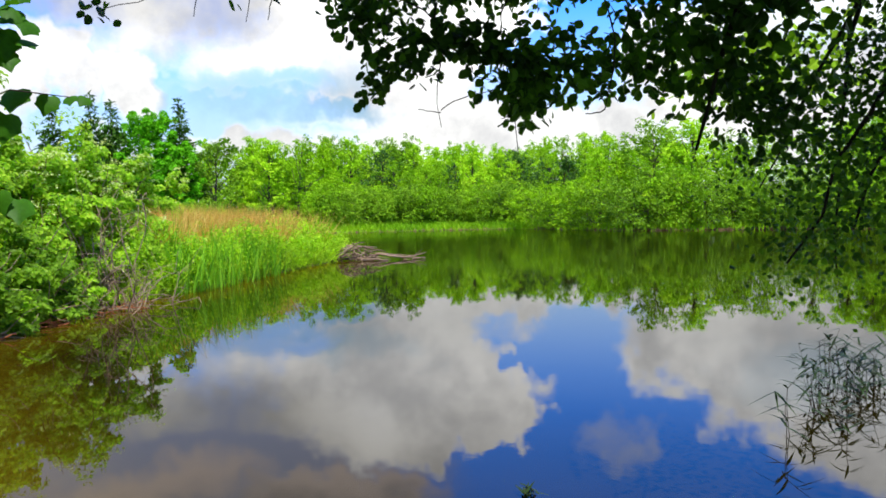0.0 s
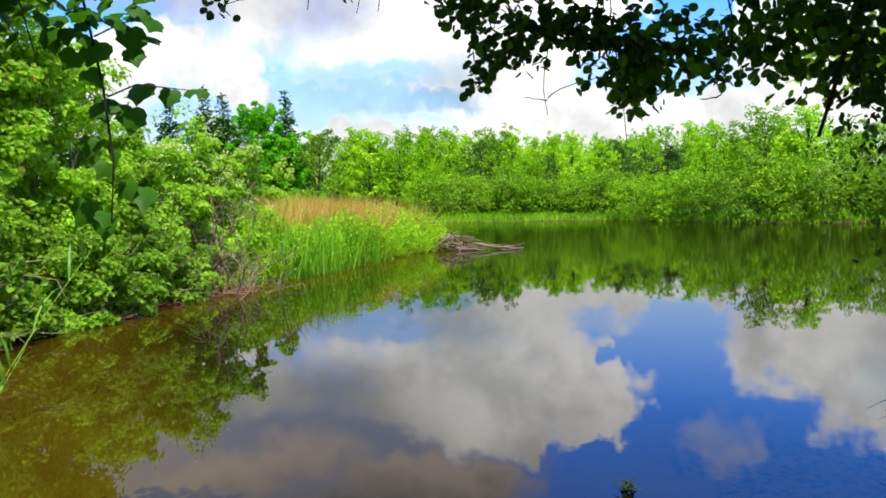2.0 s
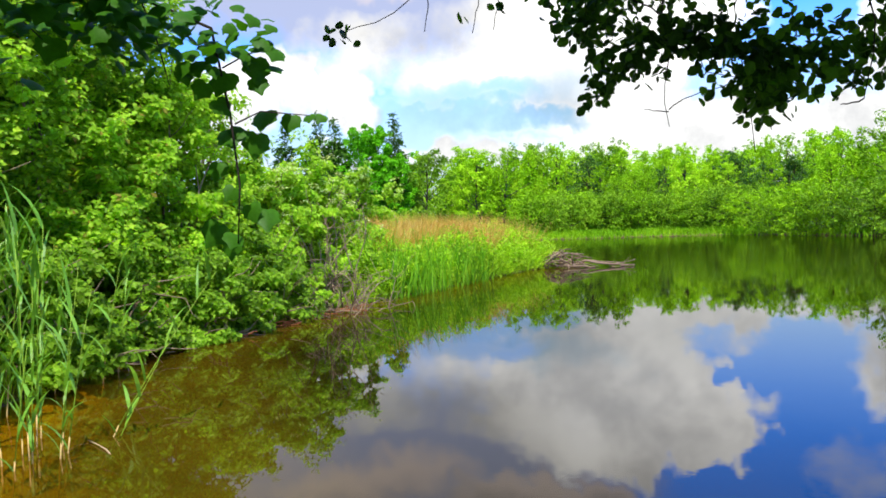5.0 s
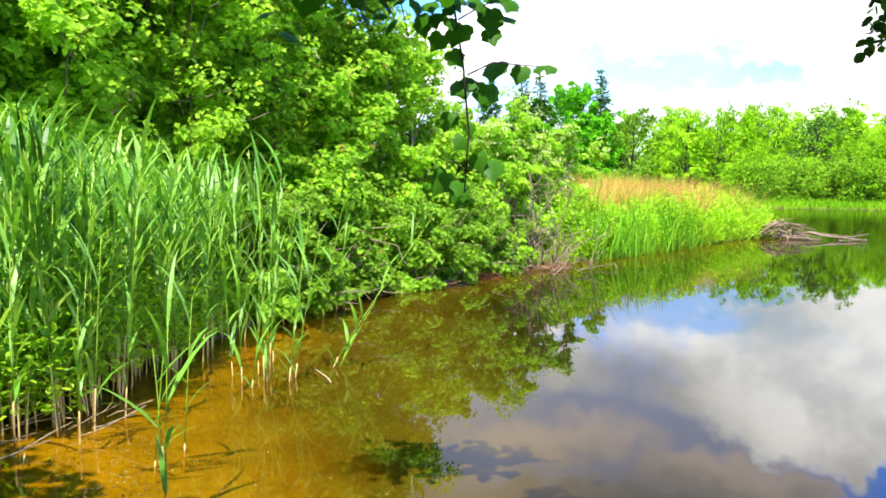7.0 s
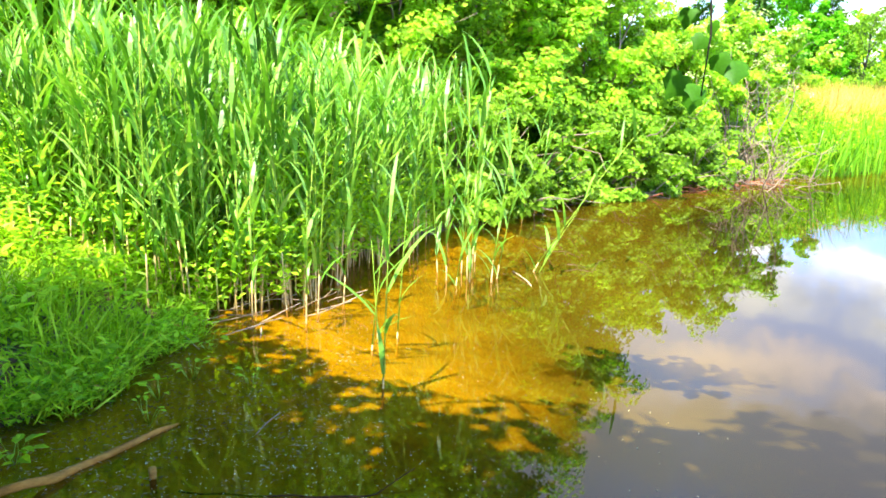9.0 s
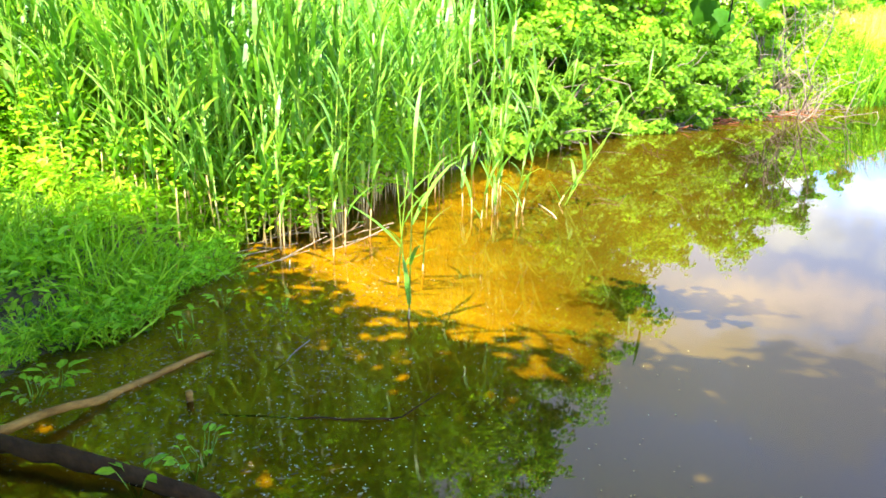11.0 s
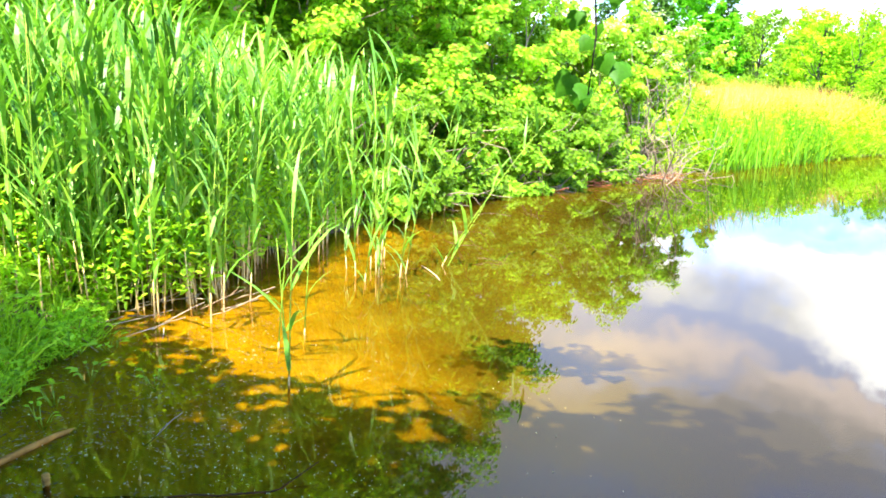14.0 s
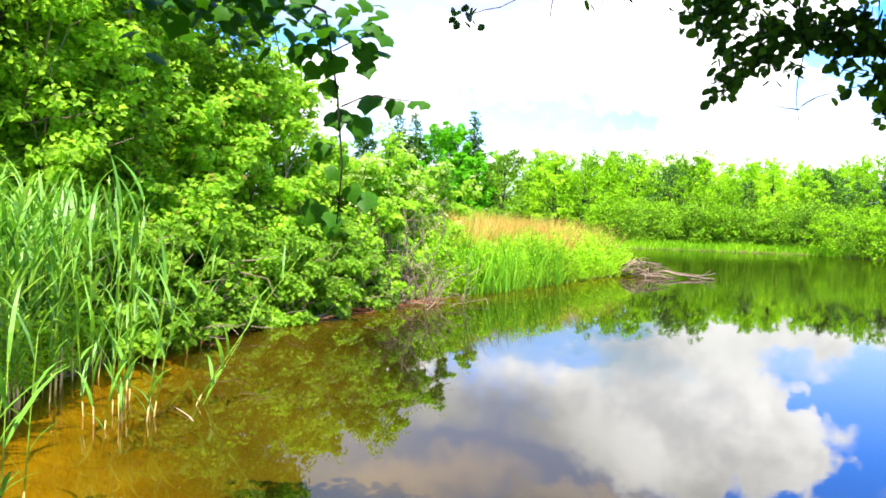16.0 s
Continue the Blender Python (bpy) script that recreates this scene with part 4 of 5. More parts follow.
def lone_reed(rng, x, y, height, lean, n_leaves, label="single green reed standing in the water", broad=0.85):
    z0 = float(land(x, y))
    ft, st, lv = reed_parts(rng, (0, 0, -0.03), height - z0, lean, n_leaves)
    top = holder("reed", x, y, z0, label, "reed", "reeds in open water")
    part("lower_stem", tubes_mesh("lower_stem", [ft], REED_STEM), top)
    stem = part("stem", tubes_mesh("stem", [st], REED_GREEN), top)
    for k in range(n_leaves):
        one = [a[k:k + 1] if isinstance(a, np.ndarray) else a for a in lv]
        one[4] = one[4] * broad
        part("leaf", strips_mesh("leaf", [strips(*one)], REED_LEAF), stem)
    return top


# reeds that stand out in front of the bed
for x, y, h, lx, ly, n in [(-2.99, 2.39, 0.95, -0.03, 0.06, 5), (-3.50, 2.73, 0.75, 0.05, 0.05, 5), (-3.56, 2.99, 0.95, 0.02, 0.05, 6), (-3.62, 2.90, 0.65, -0.10, 0.02, 4),
                           (-4.23, 4.38, 1.30, 0.0, 0.05, 8), (-4.30, 4.44, 1.60, -0.05, 0.04, 10), (-4.12, 4.50, 1.15, 0.06, 0.06, 7), (-4.40, 4.30, 1.45, 0.0, -0.03, 9),
                           (-4.18, 4.62, 1.25, 0.10, 0.08, 7), (-4.48, 4.55, 1.70, -0.02, 0.05, 10), (-4.55, 4.75, 1.55, 0.04, 0.02, 9), (-4.36, 4.78, 1.40, 0.08, 0.05, 8),
                           (-4.62, 4.42, 1.35, -0.08, 0.0, 8), (-4.70, 4.95, 1.75, 0.02, 0.04, 10), (-4.25, 4.22, 0.90, 0.12, 0.02, 5),
                           (-4.23, 4.96, 1.30, 0.34, 0.36, 7), (-4.19, 5.02, 0.6, 0.3, 0.24, 4), (-4.90, 1.98, 1.95, 0.05, 0.0, 11), (-5.05, 1.90, 1.75, -0.04, 0.03, 10),
                           (-5.36, 4.8, 1.5, 0.02, 0.02, 9), (-5.2, 4.6, 1.4, 0.05, 0.03, 8), (-5.6, 5.5, 1.35, 0.08, 0.05, 8), (-5.9, 6.4, 1.2, 0.06, 0.06, 7), (-5.75, 6.9, 1.3, 0.12, 0.06, 7),
                           (-5.95, 7.4, 1.15, 0.05, 0.1, 6), (-4.55, 2.55, 1.2, 0.06, -0.02, 7), (-4.35, 2.95, 1.3, 0.05, 0.02, 8), (-4.45, 3.25, 1.4, 0.06, 0.03, 8), (-4.2, 2.75, 0.95, 0.1, -0.05, 6)]:
    lone_reed(rng, x, y, h, (lx, ly), n, broad=1.1 if x > -3.2 else 0.9)


# ---- dead wood ----
def stick(name, a, b, r0, r1, rng, mat, label, category="stick", group="", wobble=0.05, n=7, sides=7, sag=0.0, parent=None):
    a, b = np.asarray(a, float), np.asarray(b, float)
    p = bent(a, b, rng, n, wobble, sag)
    if parent is not None:
        ob = part(name, tubes_mesh(name, [tube(p, np.linspace(r0, r1, n), sides, 0.06, rng)], mat), parent)
        return ob
    ob = new(name, tubes_mesh(name, [tube(p - a, np.linspace(r0, r1, n) * (1 + rng.normal(0, 0.07, n)), sides, 0.07, rng)], mat))
    ob.location = a
    return tagged(ob, label, category, group)


rng = np.random.default_rng(44)
# pile of bleached sticks at the tip of the spit
pile = holder("driftwood_pile", -2.5, 24.9, 0, "heap of bleached grey sticks and logs in the water", "driftwood")
for k in range(90):
    x0 = rng.uniform(-0.80, 0.25)
    top_z = 0.58 * math.sqrt(max(0.02, 1 - ((x0 + 0.32) / 0.58) ** 2))
    a = np.array([x0, rng.uniform(-0.4, 0.4), rng.uniform(-0.02, top_z)])
    ang, ln = rng.normal(0, 0.9) + (math.pi if rng.uniform() < 0.4 else 0), rng.uniform(0.3, 0.75)
    b = a + [math.cos(ang) * ln, math.sin(ang) * ln * 0.7, -rng.uniform(-0.08, 0.40)]
    b[2] = max(b[2], -0.1)
    stick("branch", a, b, rng.uniform(0.012, 0.034), rng.uniform(0.006, 0.014), rng, DRIFTWOOD, "", parent=pile, wobble=0.035, n=6, sides=6)
for a, b, r in [((0.3, 0, 0.15), (2.0, -0.05, 0.03), 0.045), ((0.5, 0.1, 0.2), (1.5, 0.15, 0.12), 0.03), ((1.2, 0, 0.03), (2.05, 0.1, 0.22), 0.022),
                ((1.3, -0.1, 0.0), (2.0, -0.2, 0.06), 0.03), ((1.6, 0, 0.05), (1.9, 0.1, 0.3), 0.014), ((-0.2, -0.4, 0.08), (0.8, -0.45, 0.02), 0.06)]:
    stick("branch", a, b, r, r * 0.4, rng, DRIFTWOOD, "", parent=pile, wobble=0.06, n=7, sides=6)

# logs and sticks in the shallows by the near bank
stick("fallen_log", (-2.86, -0.45, 0.10), (-3.33, 1.42, -0.015), 0.025, 0.014, rng, LOGWOOD, "slender barkless brown log lying in the shallows", "log", wobble=0.02, n=16, sides=12)
stick("fallen_log", (-3.25, 0.30, 0.05), (-2.05, 0.92, -0.02), 0.036, 0.028, rng, WETLOG, "dark wet log half sunk at the bank", "log", wobble=0.025, n=16, sides=12)
stick("stake", (-2.93, 1.12, -0.2), (-2.92, 1.11, 0.045), 0.018, 0.016, rng, LOGWOOD, "short dark broken stake in the water", "stake", wobble=0.02, n=5)
stick("bent_stick", (-2.80, 1.16, -0.03), (-2.22, 1.64, 0.005), 0.0045, 0.004, rng, WETLOG, "thin dark bent stick on the water", "stick", wobble=0.05, n=9)
stick("twig", (-2.23, 1.63, 0.0), (-2.19, 1.88, 0.05), 0.0045, 0.002, rng, WETLOG, "thin dark twig rising from the water", "stick", n=5)
stick("twig", (-3.02, 1.58, -0.05), (-2.92, 1.72, 0.10), 0.004, 0.002, rng, DEADWOOD, "short pale twig standing in the water", "stick", n=5)
# pale fallen reed stems at the foot of the bed
for k in range(40):
    x, y = rng.uniform(-5.3, -4.2), rng.uniform(2.0, 3.2)
    a, ln = rng.uniform(-1.5, 1.5), rng.uniform(0.25, 0.75)
    stick("fallen_reed", (x, y, rng.uniform(0.0, 0.03)), (x + math.cos(a) * ln * 0.6, y + math.sin(a) * ln * 0.6, rng.uniform(0.0, 0.20)), 0.0042, 0.0025, rng, REED_DRY,
          "pale dead reed stem lying on the water", "reed stem", "fallen reeds", 0.03, 5, 5)


def dead_shrub(x, y, h, w, n, label, rng, mat=DEADWOOD, flat=0.0):
    """Bare branches fanned out from one root, each forking once or twice."""
    top = holder("dead_shrub", x, y, float(land(x, y)), label, "dead shrub")
    for k in range(n):
        a = rng.uniform(0, 2 * np.pi)
        r = w * rng.uniform(0.3, 1.0)
        root = np.array([rng.normal(0, 0.4 * w), rng.normal(0, 0.4 * w), -0.08])
        tip = root + np.array([math.cos(a) * r, math.sin(a) * r, h * rng.uniform(0.15, 1.0) * (1 - flat)])
        p = bent(root, tip, rng, 6, 0.14, -0.15)
        tb = [tube(p, np.linspace(0.013, 0.004, 6), 5)]
        for q in range(4):
            s = p[int(rng.integers(2, 6))]
            tb.append(tube(bent(s, s + unit(rng.normal(0, 1, 3) + [0, 0, 0.4]) * rng.uniform(0.2, 0.5), rng, 4, 0.1), np.linspace(0.006, 0.002, 4), 4))
        part("branch", tubes_mesh("branch", tb, mat), top)
    return top


dead_shrub(-5.75, 13.1, 1.3, 1.2, 36, "bare grey-brown dead shrub at the water's edge", rng)
dead_shrub(-6.2, 14.0, 2.2, 0.8, 40, "bare tan dead shrub on the bank", rng, woody("dry_twig", (0.12, 0.085, 0.05), (0.34, 0.25, 0.16), 40.0))
for k in range(44):
    s = rng.uniform(0, 1)
    x, y = -6.25 + 0.8 * s + rng.normal(0, 0.12), 9.8 + 4.6 * s
    a, ln = rng.normal(0.6, 0.6), rng.uniform(0.3, 0.9)
    stick("bank_root", (x, y, 0.03), (x + math.cos(a) * ln * 0.5, y + math.sin(a) * ln, rng.uniform(0.0, 0.10)), 0.014, 0.006, rng, ROOTRED if k % 3 else DEADWOOD,
          "reddish brown root along the water's edge", "root", "roots on the bank", 0.08, 6, 5)
# a sunken reed stem that leans out of the water
stick("fallen_reed", (-4.21, 4.93, 0.01), (-3.46, 4.45, -0.012), 0.006, 0.004, rng, REED_DRY, "pale broken reed stem sunk at the surface", "reed stem", "fallen reeds", 0.02, 6, 5)
# a few dead branches in the thicket
for a, b in [((-7.3, 7.6, 1.0), (-6.2, 7.4, 1.45)), ((-7.4, 8.0, 1.2), (-6.5, 8.2, 1.55)), ((-8.0, 6.6, 2.6), (-7.1, 6.9, 2.75)), ((-7.9, 7.4, 2.2), (-6.9, 7.3, 2.5))]:
    stick("dead_branch", a, b, 0.014, 0.004, rng, DEADWOOD, "bare dead branch sticking out of the bushes", "branch", "dead branches", 0.08, 6, 5)

stick("dead_branch", (-8.35, 6.55, 3.75), (-7.75, 6.60, 4.55), 0.03, 0.018, rng, BARK_DARK, "dark leaning limb among the bush leaves", "branch", "dead branches", 0.04, 6, 6)
DRY_LEAF = leafy("withered_leaf", (0.26, 0.10, 0.04), (0.44, 0.24, 0.11), (0.60, 0.42, 0.22), through_part=0.3)
for x, y, z, n in [(-7.70, 5.85, 2.62, 16), (-7.52, 5.50, 2.38, 12), (-7.66, 5.70, 2.50, 7)]:
    top = holder("withered_shoot", x, y, z, "withered reddish tan leaves on a bush shoot", "leaves", "withered shoots")
    part("twig", tubes_mesh("twig", [tube(bent((-0.25, 0.1, -0.12), (0, 0, 0), rng, 4, 0.05), [0.005, 0.004, 0.003, 0.002], 4)], DEADWOOD), top)
    for k in range(n):
        v, f = crown_leaves(rng, [(0, 0, 0)], [0.07], 1, 0.075, up=0.4, out_=0.6, ratio=0.5)
        part("leaf", mesh_of("leaf", v, f, DRY_LEAF), top)


# ---- plants by the near bank ----
def herb(rng, x, y, z, n, size, label, mat=LEAF_PALE, name="water_plant", height=0.12):
    top = holder(name, x, y, z, label, "plant")
    for k in range(n):
        a = rng.uniform(0, 2 * np.pi)
        tip = np.array([math.cos(a) * height * 0.9, math.sin(a) * height * 0.9, height * rng.uniform(0.5, 1.1)])
        stalk = part("stalk", tubes_mesh("stalk", [tube(bent((0, 0, -0.06), tip, rng, 4, 0.06), [0.0025, 0.002, 0.0015, 0.001], 4)], REED_GREEN), top)
        L = rng.uniform(0.8, 1.3, 1) * size
        v, f = blade_leaves(np.array([tip]), np.array([[math.cos(a), math.sin(a), 0.1]]), np.array([[0, 0, 1] + rng.normal(0, 0.3, 3)]), L, L * 0.55)
        part("leaf", mesh_of("leaf", v, f, mat), stalk)
    return top


rng = np.random.default_rng(55)
for x, y, n, s in [(-2.50, 0.96, 8, 0.045), (-2.44, 0.90, 6, 0.04), (-2.46, 0.70, 9, 0.055), (-3.38, 0.62, 10, 0.05), (-3.1, 0.35, 8, 0.05), (-3.55, 1.95, 6, 0.035),
                   (-3.85, 1.75, 10, 0.05), (-3.7, 1.5, 9, 0.045), (-3.5, 1.35, 7, 0.04), (-4.2, 2.05, 10, 0.06), (-3.45, 0.75, 12, 0.07), (-3.25, 0.25, 14, 0.07)]:
    herb(rng, x, y, max(float(land(x, y)), 0.0), n, s, "bright green leafy plant rising from the shallows", height=0.07)
# herbs in the bank grass, and at the foot of the reeds
n = 8000
x, y = scatter(rng, n, (-7.0, -3.2, -1.2, 4.6), lambda x, y: (shore_distance(x, y) > -0.12 + 0.45 * rolling(x * 3, y * 3)) & (shore_distance(x, y) < 2.2) & (rolling(x * 3.1 + 1, y * 3.1) > -0.12))
base = np.stack([x, y, land(x, y) + rng.uniform(0.05, 0.6, n) * np.clip(rolling(x * 2.3, y * 2.3) + 0.65, 0.12, 1.3)], 1)
v, f = blade_leaves(base, random_dirs(rng, n) * [1, 1, 0.4], random_dirs(rng, n) * 0.5 + [0, 0, 1], rng.uniform(0.03, 0.12, n), rng.uniform(0.015, 0.05, n))
tagged(new("bank_herbs", mesh_of("bank_herbs", v, f, LEAF_PALE)), "leafy green herbs among the bank grass", "herbs", kind="stuff")

# low creeping leaves and grass that hide the line of the bank
n = 5200
x, y = scatter(rng, n, (-5.6, -2.0, -0.6, 3.0), lambda x, y: np.abs(shore_distance(x, y) + 0.05 + 0.30 * rolling(x * 3, y * 3)) < 0.17)
base = np.stack([x, y, np.maximum(land(x, y), 0.0) + rng.uniform(0.0, 0.13, n)], 1)
v, f = blade_leaves(base, random_dirs(rng, n) * [1, 1, 0.4], random_dirs(rng, n) * 0.5 + [0, 0, 1], rng.uniform(0.025, 0.07, n), rng.uniform(0.012, 0.032, n))
tagged(new("creeping_herbs", mesh_of("creeping_herbs", v, f, LEAF_BUSH)), "low green herbs creeping over the water's edge", "herbs", kind="stuff")
grass_stuff("waterside_grass", rng, 2600, (-5.6, -2.0, -0.6, 3.0), lambda x, y: np.abs(shore_distance(x, y) + 0.02 + 0.30 * rolling(x * 3, y * 3)) < 0.2, 0.08, 0.30, 0.010, GRASS,
            "green grass hanging over the water's edge", lean=0.6, bow=0.9, segs=3)

# dark weeds standing in the water further along the near shore
def water_weed(rng, x, y, n, r, hi):
    """Thin crooked stems out of the water with short narrow leaves, some of them snapped over."""
    top = holder("water_weed", x, y, 0, "sparse green weed with narrow leaves, coloured dark as in shade, standing in the pond", "water weed", "weeds in the water")
    for k in range(n):
        root = np.array([rng.normal(0, r), rng.normal(0, r), -0.12])
        h = hi * rng.uniform(0.45, 1.0)
        knee = root + [rng.normal(0, 0.12) * h, rng.normal(0, 0.12) * h, 0.12 + h * rng.uniform(0.5, 0.75)]
        tip = knee + np.array([rng.normal(0, 0.28), rng.normal(0, 0.28), rng.uniform(-0.15, 0.5)]) * h
        line = np.concatenate([bent(root, knee, rng, 5, 0.05), bent(knee, tip, rng, 4, 0.06)[1:]])
        stalk = part("stalk", tubes_mesh("stalk", [tube(line, np.linspace(0.0036, 0.0016, len(line)), 4)], BARK_DARK), top)
        m = int(rng.integers(7, 13))
        at_ = line[rng.integers(2, len(line), m)]
        a = rng.uniform(0, 2 * np.pi, m)
        head = np.stack([np.cos(a), np.sin(a), rng.uniform(-0.5, 1.0, m)], 1)
        bow = np.stack([np.cos(a), np.sin(a), np.full(m, -0.9)], 1) * rng.uniform(0.1, 0.5, (m, 1))
        for q in range(m):
            part("leaf", strips_mesh("leaf", [strips(at_[q:q + 1], head[q:q + 1], bow[q:q + 1], rng.uniform(0.07, 0.18, 1), rng.uniform(0.016, 0.028, 1), 3)], LEAF_WEED_SHADED), stalk)


for x, y, n, r, hi in [(2.45, 5.2, 2, 0.03, 0.46), (2.93, 5.72, 4, 0.08, 0.5), (3.1, 6.0, 3, 0.08, 0.45), (3.42, 6.3, 6, 0.10, 0.42), (3.62, 6.4, 10, 0.12, 0.5), (3.9, 6.6, 14, 0.14, 0.55),
                       (3.5, 6.0, 5, 0.12, 0.4), (3.75, 6.9, 8, 0.15, 0.55), (2.95, 5.3, 3, 0.06, 0.3), (0.58, 4.22, 2, 0.03, 0.05)]:
    water_weed(rng, x, y, n, r, hi)

# specks of duckweed and pollen afloat near the bank
n = 1500
x, y = rng.normal(-2.75, 0.7, n), rng.normal(1.55, 0.7, n)
k = shore_distance(x, y) < -0.05
x, y = x[k], y[k]
n = len(x)
a = rng.uniform(0, 2 * np.pi, n)
v, f = diamond_leaves(np.stack([x, y, np.full(n, 0.003)], 1), np.stack([np.cos(a), np.sin(a), 0 * a], 1), np.tile([0, 0, 1.0], (n, 1)), rng.uniform(0.004, 0.010, n), rng.uniform(0.004, 0.008, n), 0.05)
tagged(new("floating_specks", mesh_of("floating_specks", v, f, SPECK)), "pale specks of seed fluff floating on the pond", "flotsam", kind="stuff")

# sodden leaves, stalks and waterweed lying at the surface of the shallows
n = 4200
x, y = scatter(rng, n, (-4.6, -1.7, 0.1, 3.2), lambda x, y: (shore_distance(x, y) < -0.03) & (shore_distance(x, y) > -1.5) & (rolling(x * 4, y * 4) > -0.3) & (rng.uniform(0, 1, len(x)) < np.clip(1.7 - 0.45 * y, 0.15, 1.0)))
a = rng.uniform(0, 2 * np.pi, n)
L = rng.uniform(0.008, 0.032, n)
v, f = diamond_leaves(np.stack([x, y, np.full(n, 0.002)], 1), np.stack([np.cos(a), np.sin(a), 0 * a], 1), np.tile([0, 0, 1.0], (n, 1)), L, L * rng.uniform(0.12, 0.5, n), 0.05)
tagged(new("pond_debris", mesh_of("pond_debris", v, f, DEBRIS)), "brown sodden leaf bits and weed on the shallow water", "flotsam", kind="stuff")

# ---- the tree over the viewer ----
rng = np.random.default_rng(66)
tree = holder("overhanging_tree", 2.4, -1.9, float(land(2.4, -1.9)), "shaded tree with drooping leafy branches over the pond", "tree")
ORIGIN = np.array(tree.location)
limbs = [bent((0, 0, -0.3), (-0.3, 0.2, 3.4), rng, 8, 0.03)]
tubes = [tube(limbs[0], np.linspace(0.16, 0.09, 8), 10, 0.04, rng)]


def limb(a, b, r0, r1, n=8, wobble=0.05, sag=0.0):
    p = bent(np.asarray(a) - ORIGIN, np.asarray(b) - ORIGIN, rng, n, wobble, sag)
    tubes.append(tube(p, np.linspace(r0, r1, n), 6))
    return p + ORIGIN


crown_top = ORIGIN + limbs[0][-1]
fork = ORIGIN + limbs[0][5]
b1 = limb(fork, (1.5, 0.6, 2.75), 0.06, 0.035)
b2 = limb(b1[-1], (0.75, 1.75, 2.36), 0.03, 0.014)
b3 = limb(b2[-1], (-0.10, 1.96, 2.13), 0.012, 0.004)
b4 = limb(b1[-1], (1.35, 1.75, 2.32), 0.025, 0.012)
b5 = limb(b4[-1], (0.95, 1.88, 1.47), 0.009, 0.003, 8, 0.06)
b6 = limb(b4[-1], (1.10, 1.86, 1.55), 0.009, 0.003, 8, 0.06)
b7 = limb(b2[-2], (0.72, 1.84, 1.745), 0.009, 0.004, 8, 0.02)
b8 = limb(b2[-1], (-0.45, 1.90, 2.20), 0.01, 0.003)
hang = [limb(a, b, 0.0022 if a[2] - b[2] > 0.15 else 0.0016, 0.0009, 7, 0.09) for a, b in
        [((0.12, 1.92, 2.15), (0.125, 1.90, 1.82)), ((0.30, 1.92, 2.14), (0.31, 1.90, 1.75)), ((0.44, 1.60, 2.10), (0.43, 1.48, 1.80)), ((0.05, 1.9, 2.12), (0.28, 1.9, 1.92)),
         ((0.125, 1.90, 1.86), (0.25, 1.90, 1.905)), ((0.125, 1.9, 1.855), (0.07, 1.89, 1.862)), ((0.31, 1.90, 1.84), (0.27, 1.89, 1.835)), ((0.43, 1.48, 1.80), (0.39, 1.46, 1.79)), ((-0.30, 1.90, 2.20), (-0.33, 1.87, 2.075)), ((-0.26, 1.90, 2.2), (-0.28, 1.88, 2.08)), ((-0.45, 1.90, 2.2), (-0.44, 1.83, 2.08)), ((-0.45, 1.90, 2.2), (-0.62, 1.78, 2.09))]]
canopy_ends = []
for k in range(60):
    x, y = rng.uniform(-6.4, 3.8), rng.uniform(-5.0, 0.3)
    y = min(y, -0.15 + 0.5 * min(x + 1.1, 0.6))
    e = np.array([x, y, rng.uniform(3.2, 5.0)])
    limb(crown_top, e, 0.04, 0.008, 7, 0.08)
    canopy_ends.append(e)
# boughs that reach out into the sun
b9, b10 = limb(b4[-1], (1.80, 4.35, 2.30), 0.012, 0.004), limb(b1[-1], (2.45, 4.05, 2.50), 0.016, 0.005)
b11 = limb(b1[-1], (1.22, 2.10, 2.28), 0.02, 0.006)
b12 = limb(b11[-1], (1.24, 2.20, 1.40), 0.008, 0.002, 8, 0.05)
b13 = limb(b11[-2], (1.04, 2.25, 1.66), 0.008, 0.002, 8, 0.05)
strands = [limb(b6[k], b6[k] + np.array([dx_, 0.05, -dz_]), 0.003, 0.001, 6, 0.06) for k, dx_, dz_ in ((2, 0.10, 0.30), (3, -0.06, 0.28), (1, 0.18, 0.42), (1, 0.05, 0.3))]
part("trunk", tubes_mesh("trunk", tubes, BARK_DARK), tree)


def near_spray(points, rng, per, spread, size):
    """Small rounded leaves along thin twigs."""
    pts = np.asarray(points)
    idx = rng.uniform(0, len(pts) - 1, per)
    i0 = idx.astype(int)
    fr = (idx - i0)[:, None]
    p = pts[i0] * (1 - fr) + pts[np.minimum(i0 + 1, len(pts) - 1)] * fr + np.clip(rng.normal(0, 1, (per, 3)), -1.7, 1.7) * spread
    nrm = random_dirs(rng, per) + [0, -0.3, 0.5]
    ax = random_dirs(rng, per) * [1, 1, 0.6] + [0, 0, -0.7]
    L = rng.uniform(0.7, 1.25, per) * size
    return round_leaves(p - ORIGIN, ax, nrm, L, L * 0.80)


